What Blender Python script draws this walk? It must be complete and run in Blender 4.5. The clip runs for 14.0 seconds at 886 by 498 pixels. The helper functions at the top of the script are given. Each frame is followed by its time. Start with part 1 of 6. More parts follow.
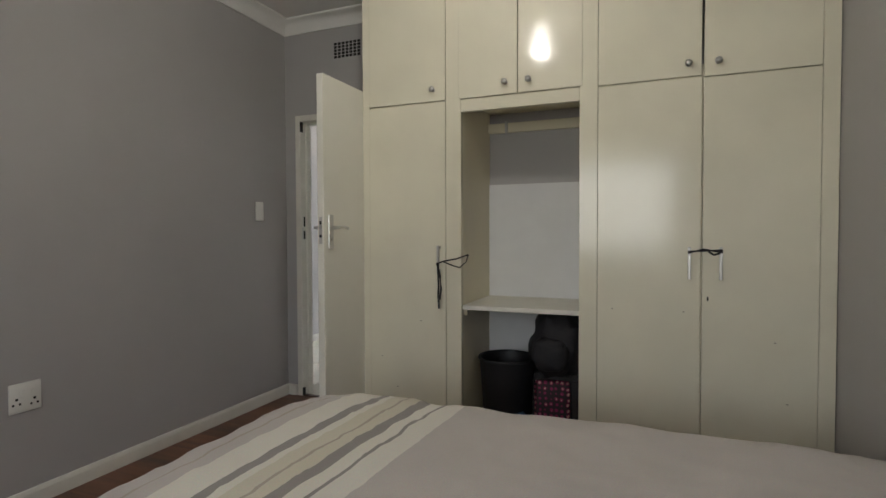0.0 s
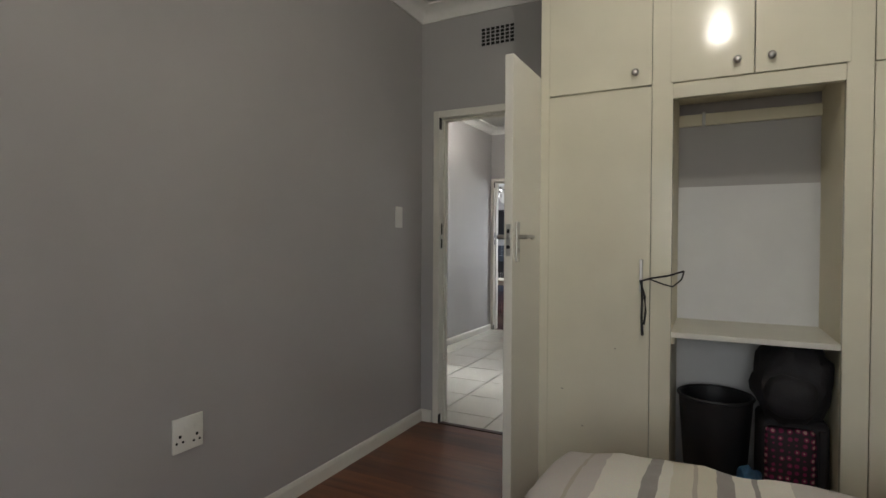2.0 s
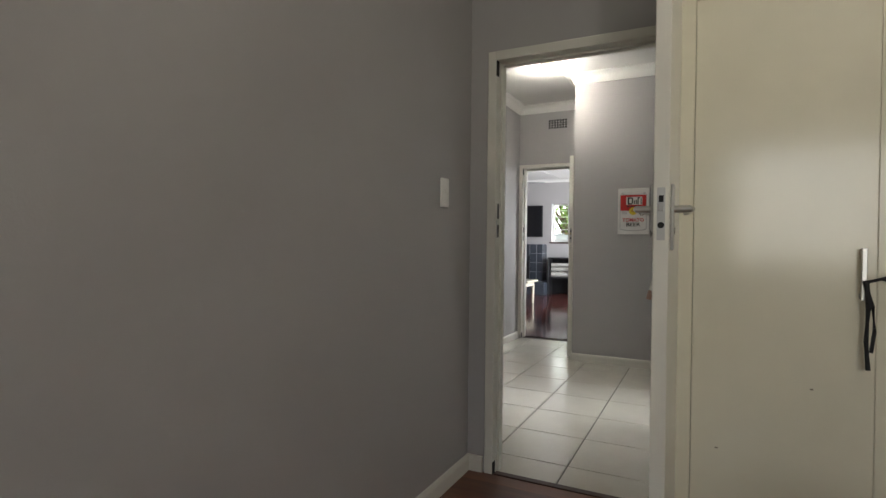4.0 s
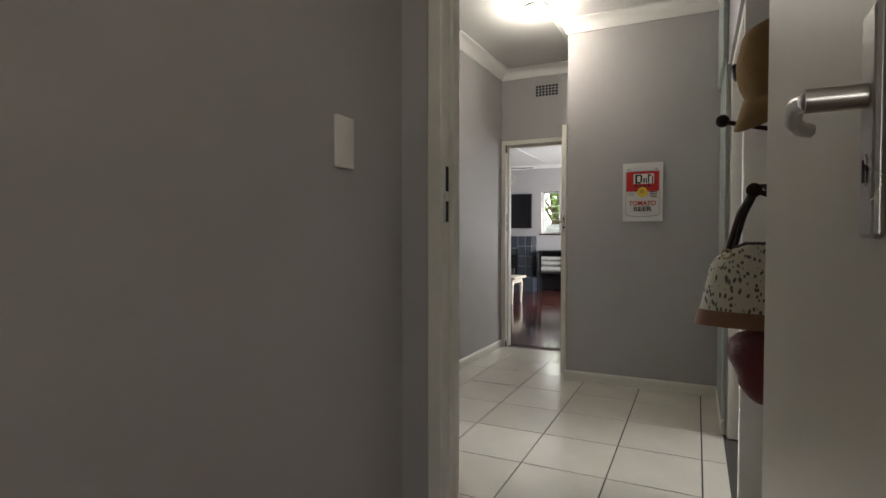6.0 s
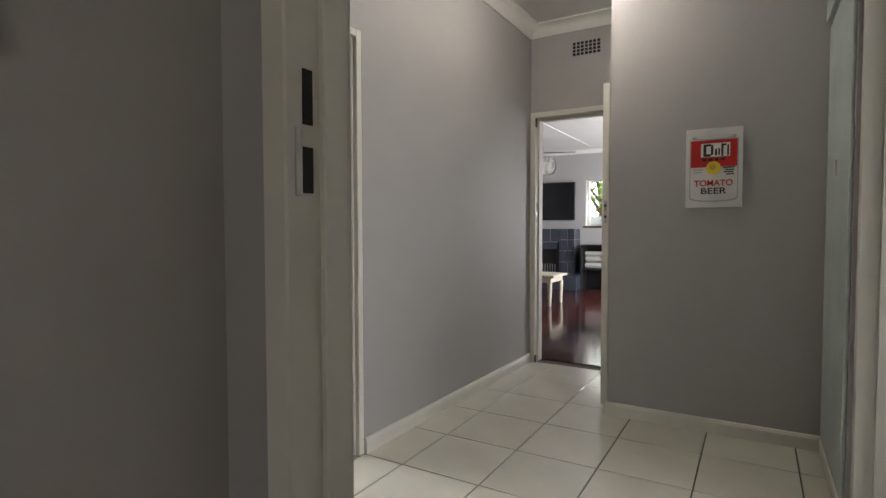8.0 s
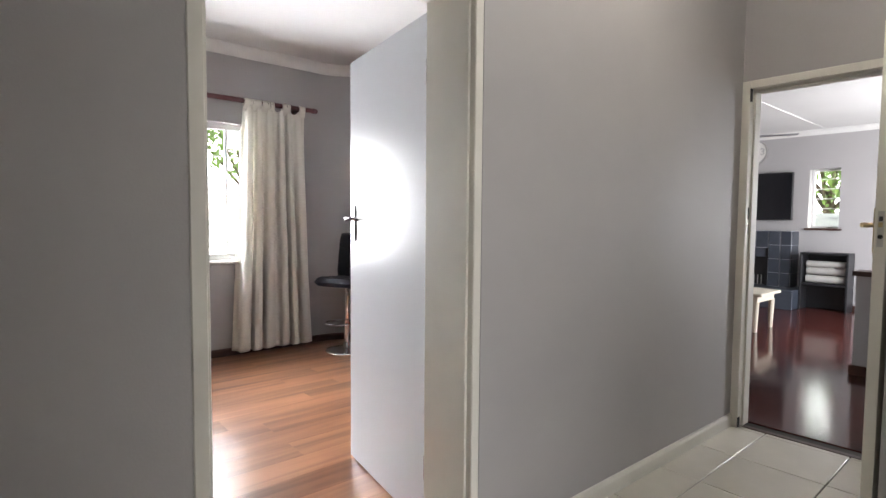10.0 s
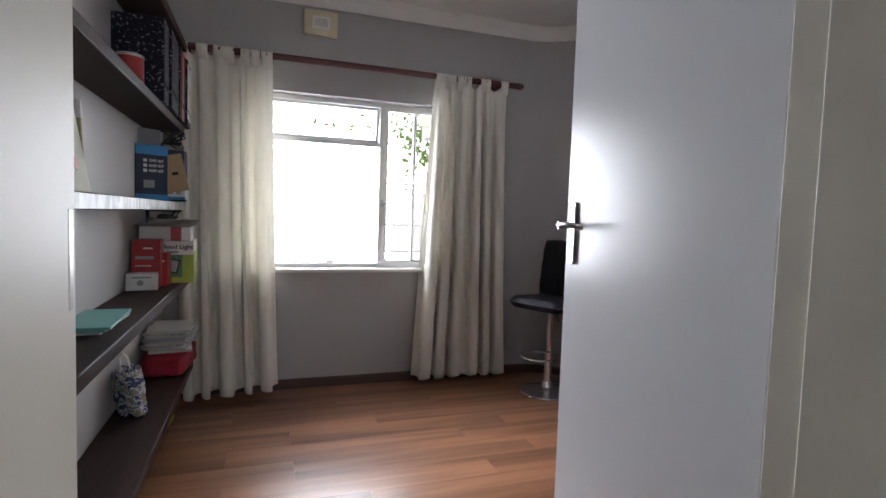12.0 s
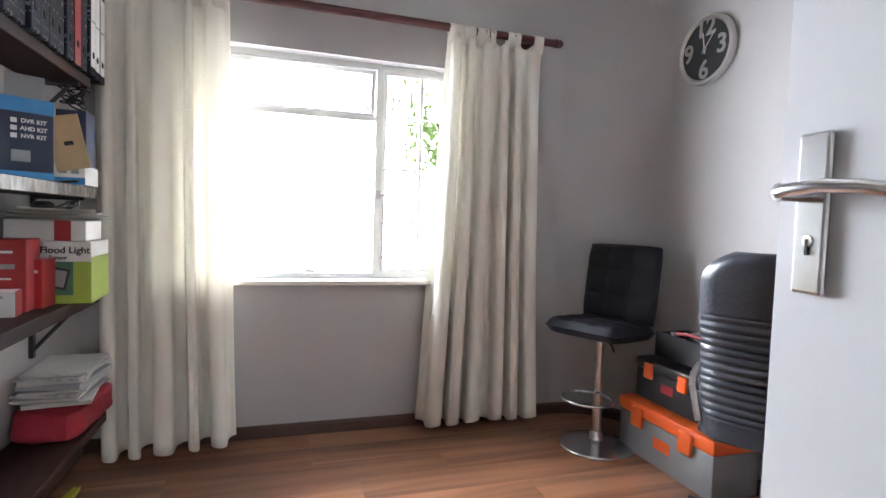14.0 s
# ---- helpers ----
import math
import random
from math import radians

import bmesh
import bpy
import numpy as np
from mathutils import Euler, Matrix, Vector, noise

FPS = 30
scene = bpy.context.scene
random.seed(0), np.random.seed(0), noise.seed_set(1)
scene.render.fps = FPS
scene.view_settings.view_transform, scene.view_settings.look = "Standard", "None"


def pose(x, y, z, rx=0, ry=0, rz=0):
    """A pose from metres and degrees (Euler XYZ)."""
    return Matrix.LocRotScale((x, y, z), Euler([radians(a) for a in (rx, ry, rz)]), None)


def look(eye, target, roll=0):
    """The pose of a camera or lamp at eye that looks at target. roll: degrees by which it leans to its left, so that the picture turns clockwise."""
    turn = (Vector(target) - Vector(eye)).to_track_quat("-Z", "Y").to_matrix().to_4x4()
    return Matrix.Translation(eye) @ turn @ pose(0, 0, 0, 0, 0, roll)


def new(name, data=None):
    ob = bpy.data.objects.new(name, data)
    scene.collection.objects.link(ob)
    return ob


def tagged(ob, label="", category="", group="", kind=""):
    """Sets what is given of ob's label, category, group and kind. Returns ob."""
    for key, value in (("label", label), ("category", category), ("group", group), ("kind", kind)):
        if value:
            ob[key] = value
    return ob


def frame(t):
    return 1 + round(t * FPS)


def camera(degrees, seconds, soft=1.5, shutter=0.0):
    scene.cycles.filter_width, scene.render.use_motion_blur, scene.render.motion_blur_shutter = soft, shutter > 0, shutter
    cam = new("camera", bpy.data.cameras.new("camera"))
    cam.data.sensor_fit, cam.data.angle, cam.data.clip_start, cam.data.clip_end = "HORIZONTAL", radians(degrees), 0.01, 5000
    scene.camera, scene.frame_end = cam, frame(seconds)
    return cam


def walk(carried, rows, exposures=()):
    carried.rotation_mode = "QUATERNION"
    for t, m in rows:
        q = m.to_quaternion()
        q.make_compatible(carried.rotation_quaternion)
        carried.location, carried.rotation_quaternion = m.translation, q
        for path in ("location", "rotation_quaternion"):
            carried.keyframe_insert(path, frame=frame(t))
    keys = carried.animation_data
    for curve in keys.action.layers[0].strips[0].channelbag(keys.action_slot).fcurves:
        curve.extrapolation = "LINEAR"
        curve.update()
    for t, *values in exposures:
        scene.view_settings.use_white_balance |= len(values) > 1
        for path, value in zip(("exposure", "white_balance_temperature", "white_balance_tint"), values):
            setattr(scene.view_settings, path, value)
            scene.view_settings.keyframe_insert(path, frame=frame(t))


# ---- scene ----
cam = camera(80.0, 14.0)
PATH = [
    (0, (0.081, -0.149, 1.208), (-0.669, 1.705, 1.152), -0.2),
    (0.5, (-0.113, -0.155, 1.23), (-0.875, 1.693, 1.179), -0.1),
    (1, (-0.311, -0.156, 1.237), (-1.121, 1.671, 1.195), -0.0),
    (1.5, (-0.542, -0.098, 1.248), (-1.414, 1.701, 1.209), 0.1),
    (2, (-0.748, -0.028, 1.226), (-1.655, 1.754, 1.195), 0.3),
    (2.5, (-0.948, 0.032, 1.202), (-1.859, 1.812, 1.174), 0.3),
    (3, (-1.125, 0.17, 1.17), (-2.029, 1.954, 1.139), 0.4),
    (3.5, (-1.299, 0.393, 1.17), (-2.19, 2.183, 1.137), 0.3),
    (3.7, (-1.356, 0.498, 1.153), (-2.254, 2.285, 1.128), 0.6),
    (5.8, (-1.695, 1.607, 1.143), (-2.548, 3.415, 1.087), 0.0),
    (6, (-1.693, 1.699, 1.136), (-2.558, 3.502, 1.084), 0.0),
    (6.5, (-1.735, 1.926, 1.12), (-2.625, 3.717, 1.064), -0.1),
    (7, (-1.801, 2.172, 1.111), (-2.727, 3.943, 1.049), -0.1),
    (7.2, (-1.812, 2.264, 1.108), (-2.754, 4.026, 1.046), -0.2),
    (9.3, (-2.024, 3.126, 1.235), (-3.29, 4.67, 1.125), 0.1),
    (9.5, (-2.077, 3.198, 1.251), (-3.403, 4.692, 1.143), 0.0),
    (10, (-2.219, 3.357, 1.253), (-3.731, 4.661, 1.141), 0.5),
    (10.5, (-2.427, 3.536, 1.266), (-4.073, 4.667, 1.151), 0.8),
    (11, (-2.676, 3.702, 1.276), (-4.424, 4.668, 1.16), 1.3),
    (11.5, (-2.963, 3.824, 1.273), (-4.812, 4.577, 1.152), 1.7),
    (12, (-3.216, 3.906, 1.266), (-5.102, 4.559, 1.143), 1.9),
    (12.5, (-3.436, 4.018, 1.246), (-5.327, 4.659, 1.126), 2.0),
    (13, (-3.662, 4.109, 1.226), (-5.557, 4.738, 1.111), 2.1),
    (13.5, (-3.896, 4.153, 1.22), (-5.795, 4.772, 1.112), 2.0),
    (14, (-4.108, 4.192, 1.207), (-6.009, 4.805, 1.104), 2.0),
]
walk(cam, [(t, look(eye, target, roll)) for t, eye, target, roll in PATH],
     [(0.0, 1.04, 6300, 10), (1.0, 1.40, 6150, 10), (2.0, 0.94, 6400, 10), (3.6, 0.92, 6500, 10), (6.0, 0.62, 6750, 11), (7.2, 0.56, 6750, 11),
      (9.3, 0.86, 6600, 14), (10.0, 0.96, 6600, 14), (11.0, 0.44, 6450, 15), (12.0, 0.0, 6350, 15), (12.5, 0.06, 6300, 15), (13.3, 0.50, 6300, 15), (14.0, 1.02, 6350, 13)])

# ---- world, sun, lamps ----
world = bpy.data.worlds.new("world")
scene.world = world
world.use_nodes = True
wn = world.node_tree.nodes
sky = wn.new("ShaderNodeTexSky")
sky.sky_type, sky.sun_disc = "NISHITA", False
sky.sun_elevation, sky.sun_rotation = radians(58), radians(60)
sky.air_density, sky.dust_density = 1.2, 2.5
wn["Background"].inputs["Strength"].default_value = 0.15
world.node_tree.links.new(sky.outputs[0], wn["Background"].inputs["Color"])


def lamp(name, kind, m, power, colour=(1, 1, 1), size=0.2, size_y=None, spread=180):
    data = bpy.data.lights.new(name, kind)
    data.energy, data.color = power, colour
    if kind == "AREA":
        data.size = size
        data.spread = radians(spread)
        if size_y:
            data.shape, data.size_y = "RECTANGLE", size_y
    elif kind == "SUN":
        data.angle = radians(size)
    else:
        data.shadow_soft_size = size
    ob = new(name, data)
    ob.matrix_world = m
    return ob


lamp("sun", "SUN", look((8, 6, 12), (0, 0, 0)), 5.0, (1.0, 0.95, 0.88), 0.5)
lamp("study_window_sky", "AREA", look((-7.62, 4.42, 1.40), (-5.0, 5.88, 1.00)), 74, (0.90, 0.95, 1.0), 1.5, 1.1, 128)
lamp("bedroom_window_sky", "AREA", look((-0.45, -2.1, 1.55), (0.75, 2.5, 0.35)), 13.5, (1.0, 0.97, 0.92), 1.5, 1.2)
# added fill light for the lounge, shining from an invented east opening
lamp("lounge_fill_lamp", "AREA", look((-1.58, 10.6, 1.30), (-5.0, 11.4, 1.0)), 110, (0.90, 0.94, 1.0), 1.9, 1.7)
# added fill that brightens the hall through the side doorway; no window is known there
lamp("side_room_fill", "AREA", look((0.86, 4.7, 1.6), (-2.5, 4.6, 0.6)), 28, (0.97, 0.98, 1.0), 1.3, 1.0)
lamp("hall_downlight", "POINT", pose(-2.75, 5.45, 2.66), 10, (1.0, 0.95, 0.86), 0.06)
lamp("bedroom_ceiling_lamp", "POINT", pose(-0.72, 1.35, 2.56), 6.5, (1.0, 0.93, 0.82), 0.04)

# ---- materials ----
MATS = {}


def material(name, colour, rough=0.5, metal=0.0, vary=0.12, scale=6.0, bump=0.05, bump_scale=80.0, piece=0.0, sheen=0.0, stretch=(1, 1, 1), spec=0.5, coat=0.0):
    m = bpy.data.materials.new(name)
    m.use_nodes = True
    n, l = m.node_tree.nodes, m.node_tree.links
    b = n["Principled BSDF"]
    b.inputs["Metallic"].default_value = metal
    b.inputs["Specular IOR Level"].default_value = spec
    b.inputs["Coat Weight"].default_value = coat
    b.inputs["Coat Roughness"].default_value = 0.12
    b.inputs["Sheen Weight"].default_value = sheen
    tc = n.new("ShaderNodeTexCoord")
    mp = n.new("ShaderNodeMapping")
    mp.inputs["Scale"].default_value = stretch
    l.new(tc.outputs["Object"], mp.inputs["Vector"])
    big = n.new("ShaderNodeTexNoise")
    big.inputs["Scale"].default_value, big.inputs["Detail"].default_value = scale, 5
    fine = n.new("ShaderNodeTexNoise")
    fine.inputs["Scale"].default_value, fine.inputs["Detail"].default_value = bump_scale, 4
    for t in (big, fine):
        l.new(mp.outputs[0], t.inputs["Vector"])
    hsv = n.new("ShaderNodeHueSaturation")
    hsv.inputs["Color"].default_value = (*colour, 1)
    rng = n.new("ShaderNodeMapRange")
    rng.inputs["From Min"].default_value, rng.inputs["From Max"].default_value = 0.25, 0.75
    rng.inputs["To Min"].default_value, rng.inputs["To Max"].default_value = 1 - vary, 1 + vary
    l.new(big.outputs["Fac"], rng.inputs["Value"])
    value = rng.outputs[0]
    if piece:
        info = n.new("ShaderNodeObjectInfo")
        r2 = n.new("ShaderNodeMapRange")
        r2.inputs["To Min"].default_value, r2.inputs["To Max"].default_value = 1 - piece, 1 + piece
        l.new(info.outputs["Random"], r2.inputs["Value"])
        mul = n.new("ShaderNodeMath")
        mul.operation = "MULTIPLY"
        l.new(value, mul.inputs[0]), l.new(r2.outputs[0], mul.inputs[1])
        value = mul.outputs[0]
    l.new(value, hsv.inputs["Value"])
    l.new(hsv.outputs[0], b.inputs["Base Color"])
    rr = n.new("ShaderNodeMapRange")
    rr.inputs["To Min"].default_value, rr.inputs["To Max"].default_value = max(0.02, rough * 0.8), min(1, rough * 1.2)
    l.new(big.outputs["Fac"], rr.inputs["Value"])
    l.new(rr.outputs[0], b.inputs["Roughness"])
    if bump:
        bp = n.new("ShaderNodeBump")
        bp.inputs["Strength"].default_value, bp.inputs["Distance"].default_value = bump, 0.01
        l.new(fine.outputs["Fac"], bp.inputs["Height"])
        l.new(bp.outputs[0], b.inputs["Normal"])
    MATS[name] = m
    return m


def wood(name, dark, light, rough=0.35, along="y", piece=0.15, grain=28.0, coat=0.0, knots=0.0):
    """Boards: long streaks along one axis, a different stretch of grain for each board."""
    m = bpy.data.materials.new(name)
    m.use_nodes = True
    n, l = m.node_tree.nodes, m.node_tree.links
    b = n["Principled BSDF"]
    b.inputs["Coat Weight"].default_value, b.inputs["Coat Roughness"].default_value = coat, 0.15
    geo = n.new("ShaderNodeNewGeometry")
    info = n.new("ShaderNodeObjectInfo")
    off = n.new("ShaderNodeMath")
    off.operation = "MULTIPLY"
    off.inputs[1].default_value = 37.0
    l.new(info.outputs["Random"], off.inputs[0])
    add = n.new("ShaderNodeVectorMath")
    l.new(geo.outputs["Position"], add.inputs[0]), l.new(off.outputs[0], add.inputs[1])
    mp = n.new("ShaderNodeMapping")
    s = {"x": (0.07, 1, 1), "y": (1, 0.07, 1), "z": (1, 1, 0.07)}[along]
    mp.inputs["Scale"].default_value = s
    l.new(add.outputs[0], mp.inputs["Vector"])
    a = n.new("ShaderNodeTexNoise")
    a.inputs["Scale"].default_value, a.inputs["Detail"].default_value, a.inputs["Distortion"].default_value = grain, 6, 0.6
    c = n.new("ShaderNodeTexNoise")
    c.inputs["Scale"].default_value, c.inputs["Detail"].default_value = grain * 0.22, 3
    l.new(mp.outputs[0], a.inputs["Vector"]), l.new(mp.outputs[0], c.inputs["Vector"])
    mix = n.new("ShaderNodeMath")
    mix.operation = "MULTIPLY_ADD"
    mix.inputs[1].default_value = 0.40
    l.new(a.outputs["Fac"], mix.inputs[0])
    sc = n.new("ShaderNodeMath")
    sc.operation = "MULTIPLY"
    sc.inputs[1].default_value = 0.60
    l.new(c.outputs["Fac"], sc.inputs[0]), l.new(sc.outputs[0], mix.inputs[2])
    ramp = n.new("ShaderNodeValToRGB")
    ramp.color_ramp.elements[0].position, ramp.color_ramp.elements[0].color = 0.36, (*dark, 1)
    ramp.color_ramp.elements[1].position, ramp.color_ramp.elements[1].color = 0.62, (*light, 1)
    l.new(mix.outputs[0], ramp.inputs[0])
    hsv = n.new("ShaderNodeHueSaturation")
    r2 = n.new("ShaderNodeMapRange")
    r2.inputs["To Min"].default_value, r2.inputs["To Max"].default_value = 1 - piece, 1 + piece
    l.new(info.outputs["Random"], r2.inputs["Value"]), l.new(r2.outputs[0], hsv.inputs["Value"])
    l.new(ramp.outputs[0], hsv.inputs["Color"]), l.new(hsv.outputs[0], b.inputs["Base Color"])
    rr = n.new("ShaderNodeMapRange")
    rr.inputs["To Min"].default_value, rr.inputs["To Max"].default_value = rough * 0.95, rough * 1.08
    l.new(a.outputs["Fac"], rr.inputs["Value"]), l.new(rr.outputs[0], b.inputs["Roughness"])
    bp = n.new("ShaderNodeBump")
    bp.inputs["Strength"].default_value, bp.inputs["Distance"].default_value = 0.012, 0.002
    l.new(a.outputs["Fac"], bp.inputs["Height"]), l.new(bp.outputs[0], b.inputs["Normal"])
    MATS[name] = m
    return m


def glowing(name, colour, power):
    m = bpy.data.materials.new(name)
    m.use_nodes = True
    b = m.node_tree.nodes["Principled BSDF"]
    b.inputs["Base Color"].default_value = (*colour, 1)
    b.inputs["Emission Color"].default_value = (*colour, 1)
    b.inputs["Emission Strength"].default_value = power
    return m


GREY = material("grey_wall_paint", (0.40, 0.385, 0.38), 0.55, vary=0.04, scale=2.0, bump=0.045, bump_scale=160)
CEIL = material("white_ceiling_paint", (0.72, 0.71, 0.69), 0.8, vary=0.03, scale=1.5, bump=0.05)
CORN = material("white_cornice_plaster", (0.76, 0.75, 0.72), 0.6, vary=0.04, bump=0.04)
TRIM = material("white_gloss_trim", (0.70, 0.68, 0.61), 0.5, vary=0.06, scale=4, bump=0.04, bump_scale=30)
CREAM = material("cream_enamel_paint", (0.73, 0.69, 0.555), 0.14, vary=0.05, scale=3, bump=0.05, bump_scale=22)
# the wardrobe's cream, yellowed: strong warm light inside it is put into the colour
INNER = material("wardrobe_inner_lit_cream", (0.70, 0.645, 0.49), 0.5, vary=0.05, scale=3)
BOARD = material("white_backing_board", (0.66, 0.66, 0.66), 0.5, vary=0.04)
DOORW = material("white_satin_door_paint", (0.55, 0.558, 0.575), 0.215, vary=0.0, scale=2.0, bump=0.0, spec=0.22)
DOORC = material("cream_door_paint", (0.78, 0.76, 0.68), 0.35, vary=0.05, scale=2, bump=0.05, bump_scale=30)
CHROME = material("chrome", (0.62, 0.62, 0.63), 0.22, 1.0, vary=0.03, bump=0)
STEEL = material("brushed_steel", (0.55, 0.54, 0.52), 0.3, 1.0, vary=0.08, bump=0.02)
BRASS = material("dull_brass", (0.45, 0.36, 0.20), 0.35, 1.0, vary=0.1, bump=0.02)
BLACK = material("black_plastic", (0.015, 0.015, 0.017), 0.45, vary=0.2, bump=0.05)
DARKG = material("dark_hole", (0.01, 0.01, 0.01), 0.9, vary=0.1, bump=0)
PLATE = material("white_plastic_plate", (0.78, 0.77, 0.72), 0.3, vary=0.02, bump=0)
TILE = material("cream_glazed_tile", (0.66, 0.63, 0.55), 0.16, vary=0.05, scale=5, bump=0.03, bump_scale=18, piece=0.035)
GROUT = material("dark_grout", (0.055, 0.05, 0.045), 0.9, vary=0.2, scale=30)
BEDFLOOR = wood("red_brown_laminate", (0.085, 0.028, 0.013), (0.20, 0.075, 0.032), 0.32, "x", 0.12)
STUDYFLOOR = wood("honey_laminate", (0.16, 0.066, 0.036), (0.40, 0.19, 0.10), 0.30, "y", 0.10, 13, 0.25)
for node in STUDYFLOOR.node_tree.nodes:
    if node.type == "VALTORGB":                  # a livelier grain, with darker streaks
        node.color_ramp.elements[0].position, node.color_ramp.elements[1].position = 0.40, 0.585
LOUNGEFLOOR = wood("polished_red_floor", (0.045, 0.012, 0.010), (0.085, 0.025, 0.02), 0.12, "y", 0.1, 14)
SHELFWOOD = wood("dark_stained_shelf", (0.016, 0.008, 0.007), (0.040, 0.019, 0.016), 0.55, "x", 0.1, 30)
RODWOOD = wood("mahogany_rod", (0.05, 0.010, 0.012), (0.11, 0.025, 0.028), 0.35, "y", 0.05, 30)
SHELFWOOD.node_tree.nodes["Principled BSDF"].inputs["Specular IOR Level"].default_value = 0.10
SKIRTDARK = wood("dark_skirting", (0.030, 0.012, 0.008), (0.07, 0.03, 0.02), 0.4, "y", 0.05, 30)

# ---- building helpers ----


def box(bm, lo, hi, bevel=0.0, seg=1):
    """An upright box between two corners, its edges rounded by bevel."""
    m = Matrix.Translation([(a + b) / 2 for a, b in zip(lo, hi)]) @ Matrix.Diagonal([abs(b - a) for a, b in zip(lo, hi)] + [1])
    made = bmesh.ops.create_cube(bm, size=1, matrix=m)["verts"]
    if bevel:
        edges = list({e for v in made for e in v.link_edges})
        bmesh.ops.bevel(bm, geom=edges, offset=bevel, segments=seg, affect="EDGES", profile=0.5)
    return bm


def rod(bm, a, b, r, seg=12, r2=None):
    """A round bar from a to b."""
    a, b = Vector(a), Vector(b)
    m = Matrix.Translation((a + b) / 2) @ (b - a).to_track_quat("Z", "Y").to_matrix().to_4x4()
    bmesh.ops.create_cone(bm, cap_ends=True, segments=seg, radius1=r, radius2=r if r2 is None else r2, depth=(b - a).length, matrix=m)
    return bm


def ball(bm, c, r, scale=(1, 1, 1), u=14, v=9):
    bmesh.ops.create_uvsphere(bm, u_segments=u, v_segments=v, radius=r, matrix=Matrix.Translation(c) @ Matrix.Diagonal((*scale, 1)))
    return bm


def pipe(bm, points, r, seg=8, closed=False):
    """A tube along a line of points."""
    pts = [Vector(p) for p in points]
    rings = []
    n = len(pts)
    for i, p in enumerate(pts):
        d = (pts[(i + 1) % n] - pts[i - 1]) if closed else (pts[min(i + 1, n - 1)] - pts[max(i - 1, 0)])
        q = d.to_track_quat("Z", "Y")
        rings.append([bm.verts.new(p + q @ Vector((r * math.cos(2 * math.pi * k / seg), r * math.sin(2 * math.pi * k / seg), 0))) for k in range(seg)])
    for i in range(n if closed else n - 1):
        a, b = rings[i], rings[(i + 1) % n]
        for k in range(seg):
            bm.faces.new((a[k], a[(k + 1) % seg], b[(k + 1) % seg], b[k]))
    if not closed:
        bm.faces.new(rings[0][::-1]), bm.faces.new(rings[-1])
    return bm


def lathe(bm, profile, centre=(0, 0, 0), seg=24):
    """A turned body: profile of (radius, height)."""
    c = Vector(centre)
    rings = [[bm.verts.new(c + Vector((r * math.cos(2 * math.pi * k / seg), r * math.sin(2 * math.pi * k / seg), z))) for k in range(seg)] for r, z in profile]
    for a, b in zip(rings, rings[1:]):
        for k in range(seg):
            bm.faces.new((a[k], a[(k + 1) % seg], b[(k + 1) % seg], b[k]))
    bm.faces.new(rings[0][::-1]), bm.faces.new(rings[-1])
    return bm


def sweep(bm, path, profile, closed=False):
    """A moulding along a plan path, with mitred corners; profile of (distance to the left of the path, height)."""
    pts = [Vector(p) for p in path]
    n = len(pts)
    rings = []
    for i, p in enumerate(pts):
        d0 = (p - pts[i - 1]).normalized() if closed or i else None
        d1 = (pts[(i + 1) % n] - p).normalized() if closed or i < n - 1 else None
        d0, d1 = d0 or d1, d1 or d0
        left = Vector((-(d0 + d1).y, (d0 + d1).x)).normalized()
        k = 1 / max(0.3, left.dot(Vector((-d1.y, d1.x))))
        rings.append([bm.verts.new((p.x + left.x * o * k, p.y + left.y * o * k, z)) for o, z in profile])
    m = len(profile)
    for i in range(n if closed else n - 1):
        a, b = rings[i], rings[(i + 1) % n]
        for j in range(m):
            bm.faces.new((a[j], a[(j + 1) % m], b[(j + 1) % m], b[j]))
    if not closed:
        bm.faces.new(rings[0]), bm.faces.new(rings[-1][::-1])
    return bm


def mesh(name, bm, mat, smooth=False):
    bmesh.ops.recalc_face_normals(bm, faces=bm.faces)
    data = bpy.data.meshes.new(name)
    bm.to_mesh(data)
    bm.free()
    for one in (mat if isinstance(mat, (list, tuple)) else [mat]):
        data.materials.append(one)
    if smooth:
        for p in data.polygons:
            p.use_smooth = True
        data.set_sharp_from_angle(angle=radians(38))
    return data


def part(name, bm, mat, parent, label="", smooth=False):
    """One part of a thing, in the thing's own coordinates."""
    ob = new(name, mesh(name, bm, mat, smooth))
    ob.parent = parent
    return tagged(ob, label)


def thing(name, label, category, m=None, group=""):
    ob = new(name)
    ob.empty_display_size = 0.1
    ob.matrix_world = m if m is not None else Matrix()
    return tagged(ob, label, category, group)


def single(name, bm, mat, label, category, m=None, group="", smooth=False):
    ob = new(name, mesh(name, bm, mat, smooth))
    ob.matrix_world = m if m is not None else Matrix()
    return tagged(ob, label, category, group)


def structure(name, bm, mat, label="", smooth=False):
    ob = new(name, mesh(name, bm, mat, smooth))
    return tagged(ob, label, kind="structure")


def B():
    return bmesh.new()


def boxes(*pairs, bevel=0.0):
    bm = B()
    for lo, hi in pairs:
        box(bm, lo, hi, bevel)
    return bm


# ---- structure: plan ----
TOP = 2.78                                   # ceilings
BX0, BX1, BY0, BY1 = -2.51, 0.802, -2.20, 3.11  # bedroom
HX0, HX1, HY0, HY1 = -3.52, -1.54, 3.225, 6.80  # hall
HXN = -3.478                                 # its west wall runs slightly askew to this x at the lounge end
PIERX, PIERY = -2.605, 5.84
SX0, SX1, SY0, SY1 = -7.08, -3.77, 3.30, 6.35  # study
LX0, LX1, LY0, LY1 = -6.6, -1.6, 6.95, 12.70   # lounge

